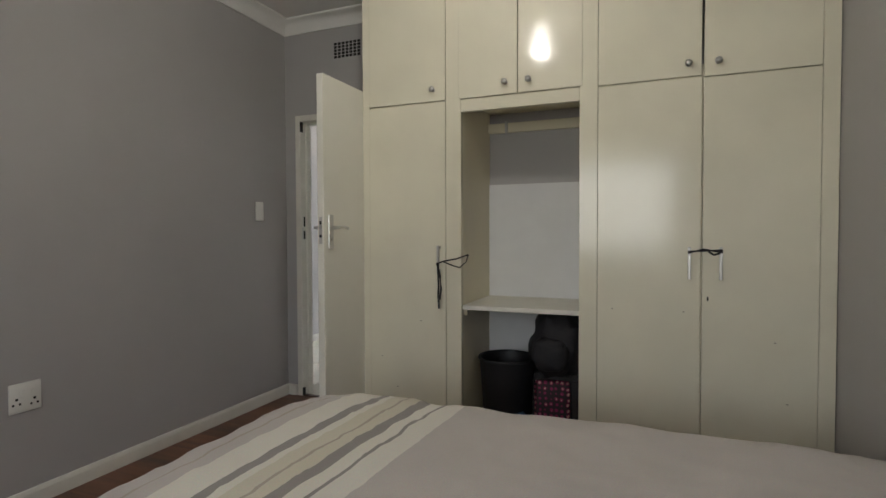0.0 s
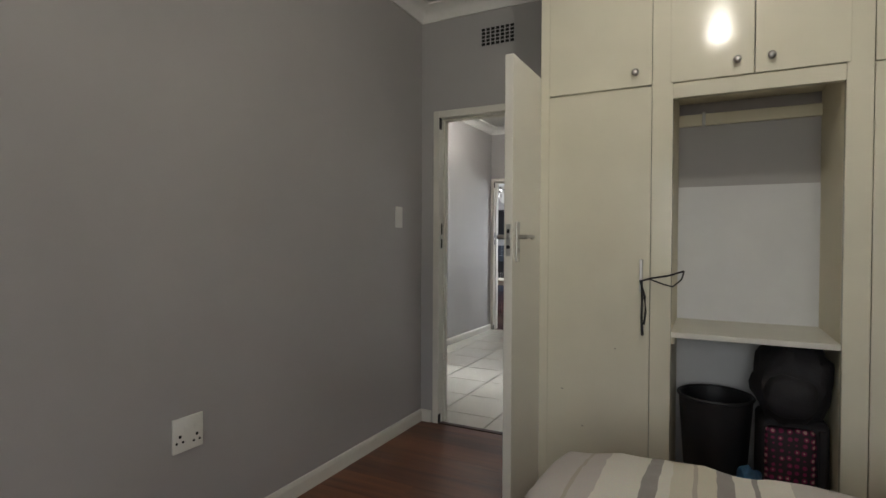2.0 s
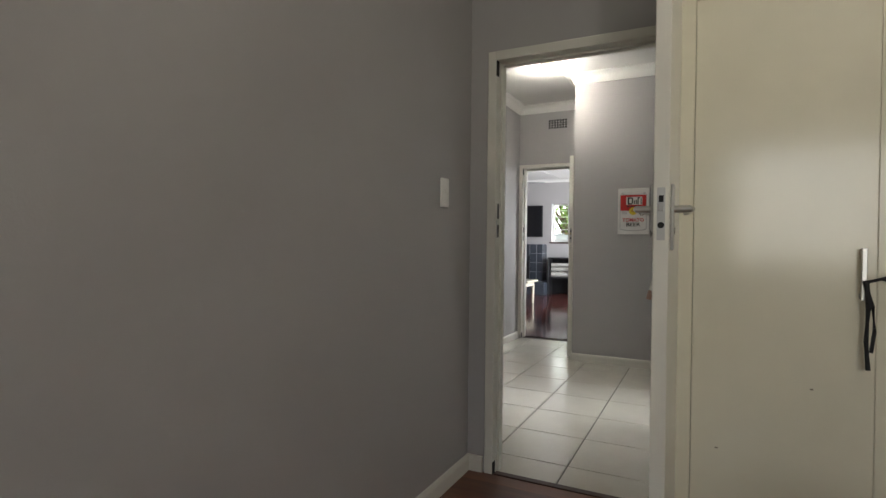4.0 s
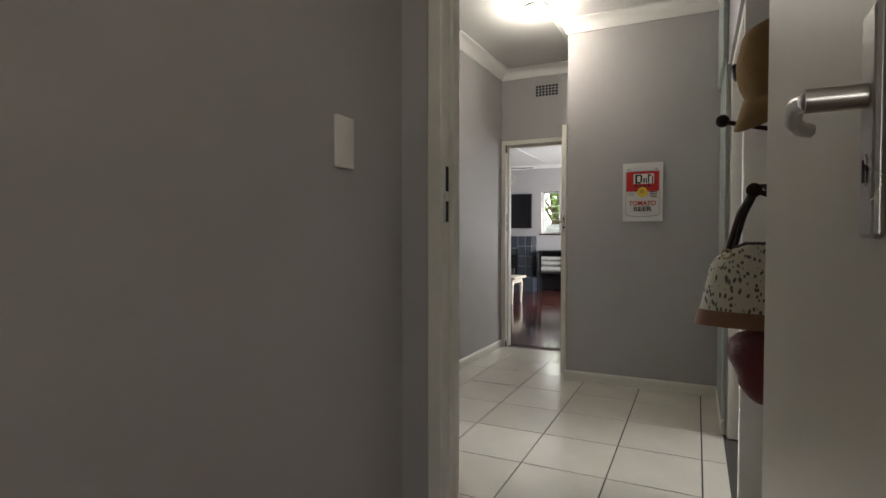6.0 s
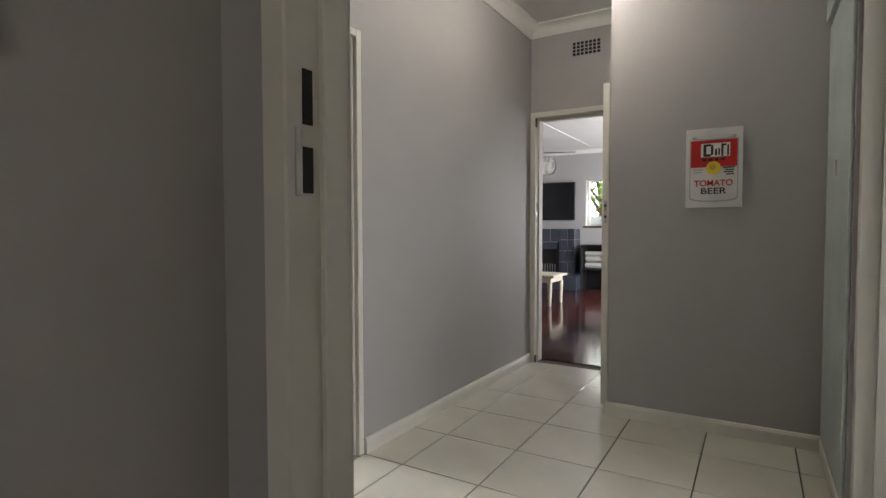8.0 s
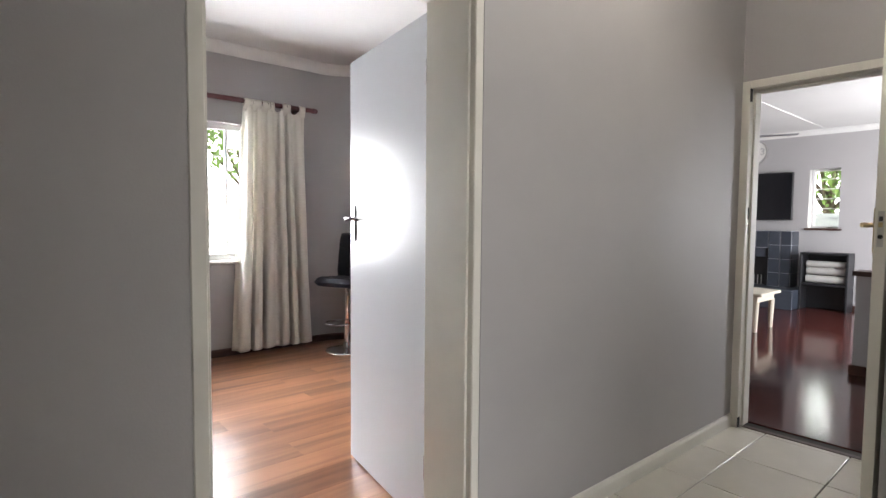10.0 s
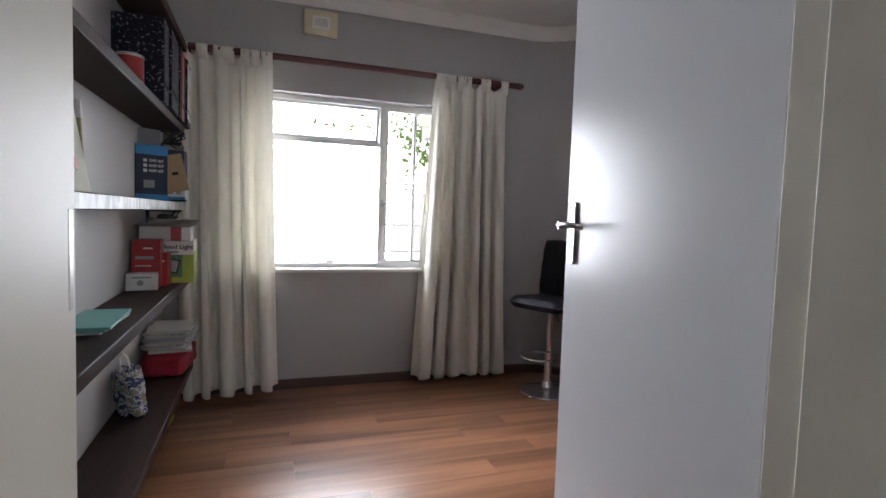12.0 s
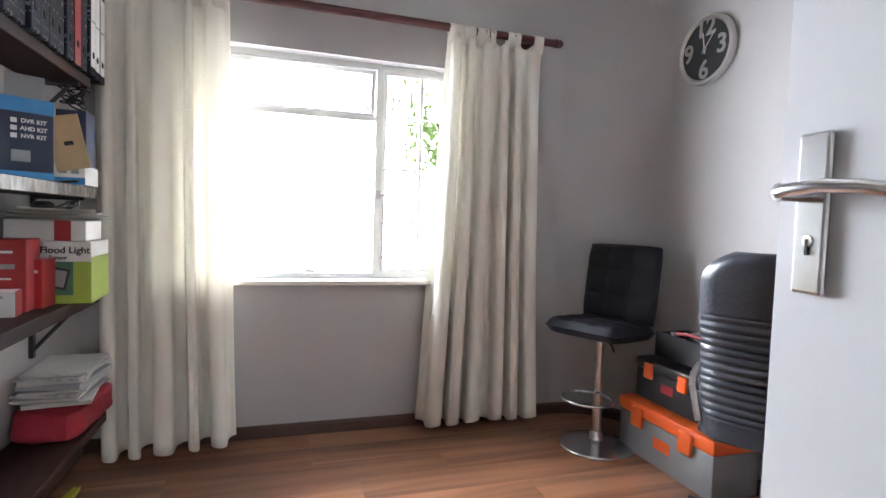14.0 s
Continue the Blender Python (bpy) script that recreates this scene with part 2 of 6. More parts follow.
# bedroom walls
structure("wall_bedroom_west", boxes(((BX0 - 0.15, BY0 - 0.15, 0), (BX0, BY1, TOP + 0.1))), GREY, "grey painted plaster wall of the bedroom")
structure("wall_bedroom_east", boxes(((BX1, BY0 - 0.15, 0), (BX1 + 0.15, BY1, TOP + 0.1))), GREY, "grey painted plaster wall beside the wardrobe")
structure("wall_bedroom_north", boxes(((SX1 - 0.0, BY1, 0), (-2.42, HY0, TOP + 0.1)), ((-2.42, BY1, 2.09), (-1.458, HY0, TOP + 0.1)),
                                      ((-1.458, BY1, 0), (BX1 + 0.15, HY0, TOP + 0.1))), GREY, "grey painted wall between bedroom and hall")
structure("wall_bedroom_south", boxes(((BX0, BY0 - 0.15, 0), (-1.5, BY0, TOP + 0.1)), ((0.3, BY0 - 0.15, 0), (BX1, BY0, TOP + 0.1)),
                                      ((-1.5, BY0 - 0.15, 0), (0.3, BY0, 0.9)), ((-1.5, BY0 - 0.15, 2.2), (0.3, BY0, TOP + 0.1))), GREY, "grey painted wall with the bedroom window")
# hall walls
bm = boxes(((SX1, HY0, 0), (HX0, 3.708, TOP + 0.1)), ((SX1, 3.708, 2.09), (HX0, 4.656, TOP + 0.1)), ((SX1, 4.656, 0), (HX0, HY1, TOP + 0.1)))
for v in bm.verts:
    if v.co.y > HY1 - 0.01 and v.co.x > HX0 - 0.01:
        v.co.x = HXN
structure("wall_hall_west", bm, GREY, "grey painted wall between hall and study")
structure("wall_hall_east", boxes(((HX1 + 0.16, HY0, 0), (HX1 + 0.28, 4.16, TOP + 0.1)), ((HX1, 4.16, 2.09), (HX1 + 0.14, 5.07, TOP + 0.1)),
                                  ((HX1, 5.07, 0), (HX1 + 0.14, PIERY, TOP + 0.1))), GREY, "grey painted wall of the hall with a doorway")
structure("wall_hall_pier", boxes(((PIERX, PIERY, 0), (HX1 + 0.14, HY1, TOP + 0.1))), GREY, "grey painted pier wall at the end of the hall")
structure("wall_hall_north", boxes(((LX0, HY1, 0), (-3.482, LY0, TOP + 0.1)), ((-3.482, HY1, 2.085), (-2.605, LY0, TOP + 0.1)),
                                   ((-2.605, HY1, 0), (LX1, LY0, TOP + 0.1))), GREY, "grey painted wall between hall and lounge")
# out-of-view room wall, its opening invented to hold the hall's side fill
structure("wall_side_room", boxes(((0.9, HY0, 0), (1.0, HY1, 1.0)), ((0.9, HY0, 2.1), (1.0, HY1, TOP + 0.1)), ((0.9, HY0, 1.0), (1.0, 4.0, 2.1)), ((0.9, 5.4, 1.0), (1.0, HY1, 2.1)), ((HX1 + 0.14, 6.0, 0), (0.9, 6.1, TOP + 0.1))), BOARD, "pale wall of the room beside the hall, with an added opening for a fill lamp")
# study walls; the far corner is rounded
R = 0.45
WY0, WY1, WZ0, WZ1 = 3.70, 5.20, 0.865, 2.095   # study window opening
structure("wall_study_west", boxes(((SX0 - 0.20, SY0 - 0.15, 0), (SX0, WY0, TOP + 0.1)), ((SX0 - 0.20, WY1, 0), (SX0, SY1 - R, TOP + 0.1)),
                                   ((SX0 - 0.20, WY0, 0), (SX0, WY1, WZ0)), ((SX0 - 0.20, WY0, WZ1), (SX0, WY1, TOP + 0.1))), GREY, "grey painted wall with the study window")
structure("wall_study_south", boxes(((SX0, SY0 - 0.15, 0), (SX1, SY0, TOP + 0.1))), GREY, "grey painted wall that carries the shelves")
structure("wall_study_north", boxes(((SX0 + R, SY1, 0), (SX1, SY1 + 0.15, TOP + 0.1))), GREY, "grey painted wall with the clock")
arc = [(SX0 + R - R * math.cos(a), SY1 - R + R * math.sin(a)) for a in (math.pi / 2 * i / 12 for i in range(13))]
bm = B()
outer = [(SX0 + R - (R + 0.2) * math.cos(a), SY1 - R + (R + 0.2) * math.sin(a)) for a in (math.pi / 2 * i / 12 for i in range(13))]
cols = [[bm.verts.new((*p, z)) for p in (i, o) for z in (0, TOP + 0.1)] for i, o in zip(arc, outer)]
for a, b in zip(cols, cols[1:]):
    for i, j in ((0, 1), (1, 3), (3, 2), (2, 0)):
        bm.faces.new((a[i], a[j], b[j], b[i]))
structure("wall_study_corner", bm, GREY, "rounded grey painted corner of the study", True)
# lounge walls
structure("wall_lounge_north", boxes(((LX0, LY1, 0), (-4.66, LY1 + 0.25, 2.72)), ((-4.66, LY1, 0), (-4.28, LY1 + 0.25, 1.17)),
                                     ((-4.66, LY1, 2.05), (-4.28, LY1 + 0.25, 2.72)), ((-4.28, LY1, 0), (LX1, LY1 + 0.25, 2.72))), GREY, "pale grey lounge wall with a small window")
structure("wall_lounge_west", boxes(((LX0 - 0.15, HY1, 0), (LX0, LY1 + 0.25, 2.72))), GREY)
# the out-of-view opening in this wall is added to hold the lounge fill light
structure("wall_lounge_east", boxes(((LX1, HY1, 0), (LX1 + 0.15, 9.6, 2.72)), ((LX1, 11.6, 0), (LX1 + 0.15, LY1 + 0.25, 2.72)), ((LX1, 9.6, 0), (LX1 + 0.15, 11.6, 0.3)), ((LX1, 9.6, 2.2), (LX1 + 0.15, 11.6, 2.72))), GREY, "grey painted lounge wall with an added opening for a fill lamp")

# ceilings
structure("ceiling_bedroom", boxes(((BX0, BY0, TOP), (BX1, BY1, TOP + 0.08))), CEIL, "white plastered bedroom ceiling")
structure("ceiling_hall", boxes(((HX0, HY0, TOP), (0.9, HY1, TOP + 0.08))), CEIL, "white plastered hall ceiling")
structure("ceiling_study", boxes(((SX0, SY0, TOP), (SX1, SY1, TOP + 0.08))), CEIL, "white plastered study ceiling")
structure("ceiling_lounge", boxes(((LX0, LY0, 2.62), (LX1, LY1, 2.70)), ((-5.7, LY0, 2.612), (-5.67, LY1, 2.625)), ((-4.5, LY0, 2.612), (-4.47, LY1, 2.625))), CEIL, "white boarded lounge ceiling with cover strips")

# cornices
COVE = [(0.0, TOP - 0.092), (0.012, TOP - 0.092), (0.016, TOP - 0.075), (0.034, TOP - 0.045), (0.060, TOP - 0.022), (0.085, TOP - 0.014), (0.092, TOP - 0.010), (0.092, TOP), (0.0, TOP)]
structure("cornice_bedroom", sweep(B(), [(BX0, BY0), (BX1, BY0), (BX1, 2.58), (-1.545, 2.58), (-1.545, BY1), (BX0, BY1)], COVE, True), CORN, "white coved plaster cornice", True)
structure("cornice_hall", sweep(B(), [(HX0, HY0), (HX1 + 0.16, HY0), (HX1 + 0.16, 4.16), (HX1, 4.16), (HX1, PIERY), (PIERX, PIERY), (PIERX, HY1), (HXN, HY1), (HX0, 4.656)], COVE, True), CORN, "white coved plaster cornice", True)
structure("cornice_study", sweep(B(), [(SX0, SY0), (SX1, SY0), (SX1, SY1)] + arc[::-1], COVE, True), CORN, "white coved plaster cornice following the rounded corner", True)
LC = [(o * 0.8, 2.62 - (TOP - z) * 0.8) for o, z in COVE]
structure("cornice_lounge", sweep(B(), [(LX0, LY0), (LX1, LY0), (LX1, LY1), (LX0, LY1)], LC, True), CORN, "white plaster cornice", True)

# skirtings
SK = [(0.0, 0.0), (0.016, 0.0), (0.016, 0.060), (0.010, 0.075), (0.0, 0.078)]
structure("baseboard_bedroom", sweep(B(), [(-2.425, BY1), (BX0, BY1), (BX0, BY0), (BX1, BY0), (BX1, 2.55)], SK), TRIM, "white painted skirting board")
structure("baseboard_hall_west", sweep(B(), [(HXN, 6.795), (HX0, 4.656)], SK), TRIM, "white tiled skirting")
structure("baseboard_hall_corner", sweep(B(), [(HX0, 3.705), (HX0, HY0), (-2.425, HY0)], SK), TRIM, "white tiled skirting")
structure("baseboard_pier", sweep(B(), [(HX1, 5.08), (HX1, PIERY), (PIERX, PIERY), (PIERX, 6.795)], SK), TRIM, "white tiled skirting round the pier")
SD = [(0.0, 0.0), (0.018, 0.0), (0.018, 0.055), (0.010, 0.066), (0.0, 0.068)]
structure("baseboard_study", sweep(B(), [(SX1, 4.660), (SX1, SY1)] + arc[::-1] + [(SX0, SY0), (SX1, SY0), (SX1, 3.69)], SD), SKIRTDARK, "dark stained wooden skirting")
structure("baseboard_lounge", sweep(B(), [(LX1, LY0), (LX1, LY1), (LX0, LY1)], SD), SKIRTDARK, "dark skirting of the lounge")


def door_frame(name, x0, x1, depth, top, m, label, face=0.045):
    """A pressed steel frame in its own coordinates: x along the wall, y through it, 0 at the near face."""
    bm = B()
    p = 0.012
    for a, b in ((x0, x0 + face), (x1 - face, x1)):
        box(bm, (a, -p, 0), (b, depth + 0.004, top), 0.003)
    box(bm, (x0 + face, -p, top - face), (x1 - face, depth + 0.004, top), 0.003)
    s = 0.012                                        # door stop
    box(bm, (x0 + face, 0.048, 0), (x0 + face + s, depth - 0.02, top - face), 0.002)
    box(bm, (x1 - face - s, 0.048, 0), (x1 - face, depth - 0.02, top - face), 0.002)
    box(bm, (x0 + face + s, 0.048, top - face - s), (x1 - face - s, depth - 0.02, top - face), 0.002)
    ob = new(name, mesh(name, bm, TRIM))
    ob.matrix_world = m
    tagged(ob, label, kind="structure")
    # keep of the lock on the left jamb
    xf = x0 + face
    part("strike_plate", box(B(), (xf - 0.001, 0.004, 1.172), (xf + 0.0025, 0.014, 1.262), 0.001), STEEL, ob, "worn steel strike plate")
    for z0, z1 in ((1.268, 1.342), (1.176, 1.238)):
        part("lock_slot", boxes(((xf - 0.001, 0.018, z0), (xf + 0.0015, 0.036, z1))), DARKG, ob, "dark lock slot")
    for z0, z1 in ((0.0, 0.06), (top - face - 0.075, top - face)):
        part("corner_mark", boxes(((x0 + face - 0.001, -p - 0.001, z0), (x0 + face + 0.002, 0.02, z1))), DARKG, ob, "dark chipped corner")
    return ob


door_frame("door_frame_1", -2.415, -1.462, 0.115, 2.088, pose(0, BY1, 0), "white painted steel frame of the bedroom door")
door_frame("door_frame_2", -3.478, -2.608, 0.15, 2.083, pose(0, HY1, 0), "white painted steel frame of the lounge door")
SWAP = Matrix(((0, 1, 0, 0), (1, 0, 0, 0), (0, 0, 1, 0), (0, 0, 0, 1)))
door_frame("door_frame_3", 3.708, 4.652, 0.250, 2.088, pose(SX1, 0, 0) @ SWAP, "white painted steel frame of the study door", 0.038)
door_frame("door_frame_4", 4.165, 5.065, 0.14, 2.088, pose(HX1 + 0.026, 0, 0) @ SWAP, "white painted steel frame of a side door")


def lock_set(parent, x, z, face, mat, out=1):
    """Plate, lever and keyhole on one face of a door leaf; x from the hinge, face: y of that face, out: its outward side."""
    y = face
    bm = box(B(), (x - 0.021, y, z - 0.112), (x + 0.021, y + out * 0.009, z + 0.068), 0.004, 2)
    pl = part("lock_plate", bm, mat, parent, "polished lock plate")
    bm = rod(B(), (x, y + out * 0.006, z), (x, y + out * 0.05, z), 0.010)
    pipe(bm, [(x, y + out * 0.048, z), (x - 0.02, y + out * 0.052, z + 0.002), (x - 0.055, y + out * 0.050, z + 0.004), (x - 0.095, y + out * 0.046, z + 0.001), (x - 0.116, y + out * 0.037, z - 0.003), (x - 0.122, y + out * 0.028, z - 0.004)], 0.0072, 12)
    part("lever", bm, mat, pl, "curved lever handle", True)
    bm = rod(B(), (x, y + out * 0.008, z - 0.052), (x, y + out * 0.0105, z - 0.052), 0.0065, 18)
    part("lock_barrel", bm, STEEL, pl, "round steel lock barrel", True)
    bm = boxes(((x - 0.0018, y + out * 0.0098, z - 0.068), (x + 0.0018, y + out * 0.0112, z - 0.050)))
    part("keyhole", bm, DARKG, pl, "dark keyhole")


def door_leaf(name, width, height, m, mat, metal, label, z=1.245):
    """A flush door hinged at its origin, its leaf along +x."""
    d = thing(name, label, "door", m)
    part("leaf", box(B(), (0, -0.02, 0.008), (width, 0.02, height), 0.002), mat, d)
    lock_set(d, width - 0.047, z, -0.02, metal, -1)
    lock_set(d, width - 0.055, z, 0.02, metal, 1)
    bm = boxes(((width - 0.001, -0.010, z - 0.085), (width + 0.0015, 0.010, z + 0.055)))
    part("edge_plate", bm, STEEL, d, "steel lock faceplate in the door edge")
    part("latch", box(B(), (width, -0.007, z - 0.008), (width + 0.010, 0.007, z + 0.012), 0.002), metal, d, "steel latch bolt")
    part("cylinder_hole", rod(B(), (width + 0.001, 0, z - 0.045), (width + 0.0022, 0, z - 0.045), 0.0085, 16), DARKG, d, "dark lock hole in the door edge")
    part("latch_slot", boxes(((width + 0.001, -0.006, z + 0.016), (width + 0.0022, 0.006, z + 0.034))), DARKG, d, "dark slot above the latch")
    for h in (0.22, height - 0.28):
        part("hinge", rod(B(), (-0.004, 0.024, h), (-0.004, 0.024, h + 0.1), 0.007), metal, d, "painted steel hinge")
    return d


door_leaf("bedroom_door", 0.925, 2.045, pose(-1.531, 3.095, 0, 0, 0, -90.9), DOORC, STEEL, "open cream painted flush door standing against the wardrobe")
door_leaf("lounge_door", 0.80, 2.03, pose(-2.664, 6.785, 0, 0, 0, -90), DOORC, BRASS, "open cream painted flush door folded against the pier")
door_leaf("study_door", 0.80, 2.04, pose(-3.803, 4.664, 0, 0, 0, 170.6), DOORW, CHROME, "open white satin flush door of the study", 1.252)

# floors' beds
structure("floor_bedroom_bed", boxes(((BX0, BY0, -0.06), (BX1, BY1, -0.016))), GROUT)
structure("floor_hall_bed", boxes(((HX0, BY1, -0.06), (0.9, LY0, -0.008))), GROUT, "dark grout bed under the hall tiles")
structure("floor_study_bed", boxes(((SX0 - 0.1, SY0, -0.06), (HX0, SY1 + 0.1, -0.016))), GROUT)
structure("floor_lounge", boxes(((LX0, LY0, -0.06), (LX1, LY1, 0.0))), LOUNGEFLOOR, "dark red polished lounge floor")
structure("threshold_bedroom", box(B(), (-2.365, BY1 - 0.01, -0.01), (-1.55, BY1 + 0.03, 0.006), 0.003), SKIRTDARK, "dark wooden threshold strip")
structure("threshold_study", box(B(), (HX0 - 0.03, 3.76, -0.01), (HX0 + 0.006, 4.605, 0.006), 0.003), STEEL, "metal threshold strip")
structure("threshold_lounge", box(B(), (-3.42, HY1 + 0.02, -0.01), (-2.66, HY1 + 0.06, 0.004), 0.002), SKIRTDARK, "threshold strip")

# ---- bedroom ----


def knob(parent, x, y, z):
    bm = lathe(B(), [(0.011, 0), (0.012, 0.003), (0.006, 0.006), (0.006, 0.014), (0.014, 0.020), (0.016, 0.027), (0.011, 0.033), (0.003, 0.035)], seg=14)
    bmesh.ops.transform(bm, matrix=pose(x, y, z, 90, 0, 0), verts=bm.verts)
    part("knob", bm, STEEL, parent, "small turned metal knob", True)


def bar_handle(parent, x, y, z0, z1):
    bm = boxes(((x - 0.007, y - 0.030, z0), (x + 0.007, y - 0.020, z1)), bevel=0.002)
    box(bm, (x - 0.006, y - 0.022, z0 + 0.004), (x + 0.006, y, z0 + 0.018))
    box(bm, (x - 0.006, y - 0.022, z1 - 0.018), (x + 0.006, y, z1 - 0.004))
    part("handle", bm, STEEL, parent, "dull steel bar handle")


WF, WB = 2.60, BY1
w = thing("built_in_wardrobe", "built-in cream enamel wardrobe with top cupboards and an open bay", "wardrobe", pose(0, 0, 0))
part("side_panel", box(B(), (-1.47, WF + 0.001, 0), (-1.455, WB, 2.05)), CREAM, w)
part("side_panel", box(B(), (-1.519, WF + 0.001, 2.09), (-1.504, WB, TOP - 0.002)), CREAM, w)
part("side_panel", box(B(), (0.784, WF + 0.001, 0), (0.799, WB, TOP - 0.002)), CREAM, w)
for x0, x1 in ((-1.521, -1.476), (-0.998, -0.91), (-0.28, -0.192), (0.735, 0.799)):
    part("stile", box(B(), (x0, WF - 0.035, 0), (x1, WF, TOP - 0.002), 0.002), CREAM, w)
part("head_rail", box(B(), (-0.91, WF - 0.034, 1.872), (-0.28, WF, 1.938), 0.002), CREAM, w, "glossy cream rail over the open bay")
part("head_rail", box(B(), (-1.478, WF - 0.02, 2.66), (0.735, WF - 0.001, TOP - 0.002), 0.002), CREAM, w)
for x0, x1 in ((-1.478, -0.998), (-0.192, 0.735)):
    part("plinth", box(B(), (x0, WF + 0.02, 0), (x1, WF + 0.04, 0.09)), CREAM, w)
    part("mid_rail", box(B(), (x0, WF - 0.0195, 1.90), (x1, WF, 1.99)), CREAM, w)
part("divider", box(B(), (-0.93, WF, 0), (-0.912, WB, 1.98)), INNER, w)
part("divider", box(B(), (-0.278, WF, 0), (-0.26, WB, 1.98)), INNER, w)
part("bay_top", box(B(), (-0.912, WF, 1.965), (-0.278, WB, 1.98)), INNER, w)
part("back_board", box(B(), (-0.912, WB - 0.012, 0.0), (-0.278, WB - 0.002, 1.520)), BOARD, w, "white backing board below bare grey wall")
part("hanging_batten", box(B(), (-0.912, WB - 0.03, 1.843), (-0.278, WB - 0.003, 1.902), 0.002), INNER, w, "cream batten for the hanging rail")
part("rail_bracket", box(B(), (-0.80, WB - 0.05, 1.835), (-0.785, WB - 0.03, 1.91), 0.002), STEEL, w)
part("bay_shelf", box(B(), (-0.912, WF - 0.012, 0.79), (-0.278, WB - 0.012, 0.815), 0.002), TRIM, w, "white painted shelf")
part("shelf_batten", box(B(), (-0.912, WF + 0.02, 0.755), (-0.895, WB - 0.02, 0.79)), INNER, w)
part("bay_floor", box(B(), (-0.912, WF - 0.01, 0.0), (-0.278, WB - 0.012, 0.02)), INNER, w)
for i, (x0, x1, z0, z1, hx, tilt) in enumerate(((-1.475, -0.9995, 1.944, 2.655, -1.07, 0.0), (-0.922, -0.597, 1.942, 2.655, -0.66, 0.0), (-0.593, -0.266, 1.942, 2.655, -0.535, 0.0),
                                   (-0.190, 0.268, 1.934, 2.655, 0.212, 0.0), (0.278, 0.733, 1.926, 2.655, 0.335, 0.0))):
    d = part("top_door", box(B(), (x0, WF - 0.040, z0), (x1, WF - 0.021, z1), 0.002), CREAM, w, "cream enamel cupboard door")
    knob(d, hx, WF - 0.040, z0 + 0.060 if i != 3 else z0 + 0.055)
for x0, x1, hx, z1 in ((-1.475, -0.9995, -1.035, 1.936), (-0.190, 0.271, 0.222, 1.926), (0.277, 0.733, 0.352, 1.920)):
    d = part("long_door", box(B(), (x0, WF - 0.040, 0.06), (x1, WF - 0.021, z1), 0.002), CREAM, w, "tall cream enamel wardrobe door")
    bar_handle(d, hx, WF - 0.040, 0.995, 1.145)
part("meeting_batten", box(B(), (0.24, WF - 0.019, 0.09), (0.31, WF, 1.90)), INNER, w)
part("keyhole", boxes(((0.298, WF - 0.0415, 0.895), (0.305, WF - 0.039, 0.915))), DARKG, w)
for x, z in ((-0.945, 2.05), (-0.245, 2.13), (-0.205, 2.10), (-0.205, 1.74), (-1.012, 1.96)):
    part("hinge", box(B(), (x - 0.006, WF - 0.026, z - 0.03), (x + 0.006, WF - 0.0195, z + 0.03), 0.002), STEEL, w, "small painted hinge")
scuffs = (("long", -1.40, 0.50), ("long", -1.15, 0.72), ("long", -1.30, 0.33), ("long", 0.20, 0.84), ("long", 0.57, 0.72), ("long", 0.62, 0.45), ("long", -0.12, 0.84))
SCUFF = material("scuff", (0.25, 0.22, 0.16), 0.7)
for _, x, z in scuffs:
    part("scuff_mark", boxes(((x - 0.004, WF - 0.0412, z - 0.002), (x + 0.005, WF - 0.0398, z + 0.002))), SCUFF, w, "small dark scuff in the paint")

CORD = material("black_cord", (0.012, 0.012, 0.013), 0.7)
bm = B()
y = WF - 0.078
pipe(bm, [(-1.07, y, 1.045), (-1.02, y - 0.004, 1.062), (-0.95, y, 1.075), (-0.885, y + 0.005, 1.098)], 0.0045, 6)
pipe(bm, [(-0.885, y + 0.005, 1.098), (-0.895, y, 1.06), (-0.93, y - 0.01, 1.028), (-0.97, y - 0.008, 1.038), (-1.03, y, 1.058), (-1.07, y, 1.048)], 0.0035, 6)
single("tie_cord", bm, CORD, "black elastic cord looped from a wardrobe handle", "cord", pose(0.03, 0, 0), smooth=True)
bm = B()
pipe(bm, [(-1.064, y, 1.05), (-1.060, y, 0.97), (-1.063, y + 0.004, 0.88), (-1.058, y, 0.80)], 0.006, 6)
pipe(bm, [(-1.070, y, 1.05), (-1.050, y, 0.98), (-1.045, y, 0.91), (-1.052, y, 0.85)], 0.005, 6)
single("hanging_cord", bm, CORD, "black cord hanging from a wardrobe handle", "cord", pose(0.033, 0, 0), smooth=True)
bm = B()
for k in range(3):
    pipe(bm, [(0.215, y, 1.125 - k * 0.004), (0.28, y - 0.006, 1.128 + k * 0.004), (0.358, y, 1.132 - k * 0.006)], 0.004, 6)
pipe(bm, [(0.30, y - 0.006, 1.125), (0.32, y - 0.012, 1.110), (0.345, y - 0.01, 1.118)], 0.005, 6)
single("tie_cord", bm, CORD, "black cord tying two wardrobe handles together", "cord", smooth=True)

# things in the open bay
wbin = thing("waste_bin", "black plastic waste bin in the wardrobe bay", "bin", pose(-0.725, 2.84, 0.021))
part("tub", lathe(B(), [(0.125, 0.0), (0.130, 0.01), (0.162, 0.465), (0.155, 0.465), (0.12, 0.02), (0.02, 0.015)], seg=28), BLACK, wbin, smooth=True)
part("rim", pipe(B(), [(0.163 * math.cos(a), 0.163 * math.sin(a), 0.468) for a in (2 * math.pi * k / 32 for k in range(32))], 0.008, 8, True), BLACK, wbin, smooth=True)
FABRIC = material("black_nylon", (0.014, 0.013, 0.016), 0.75, vary=0.3, scale=12, bump=0.3, bump_scale=60)


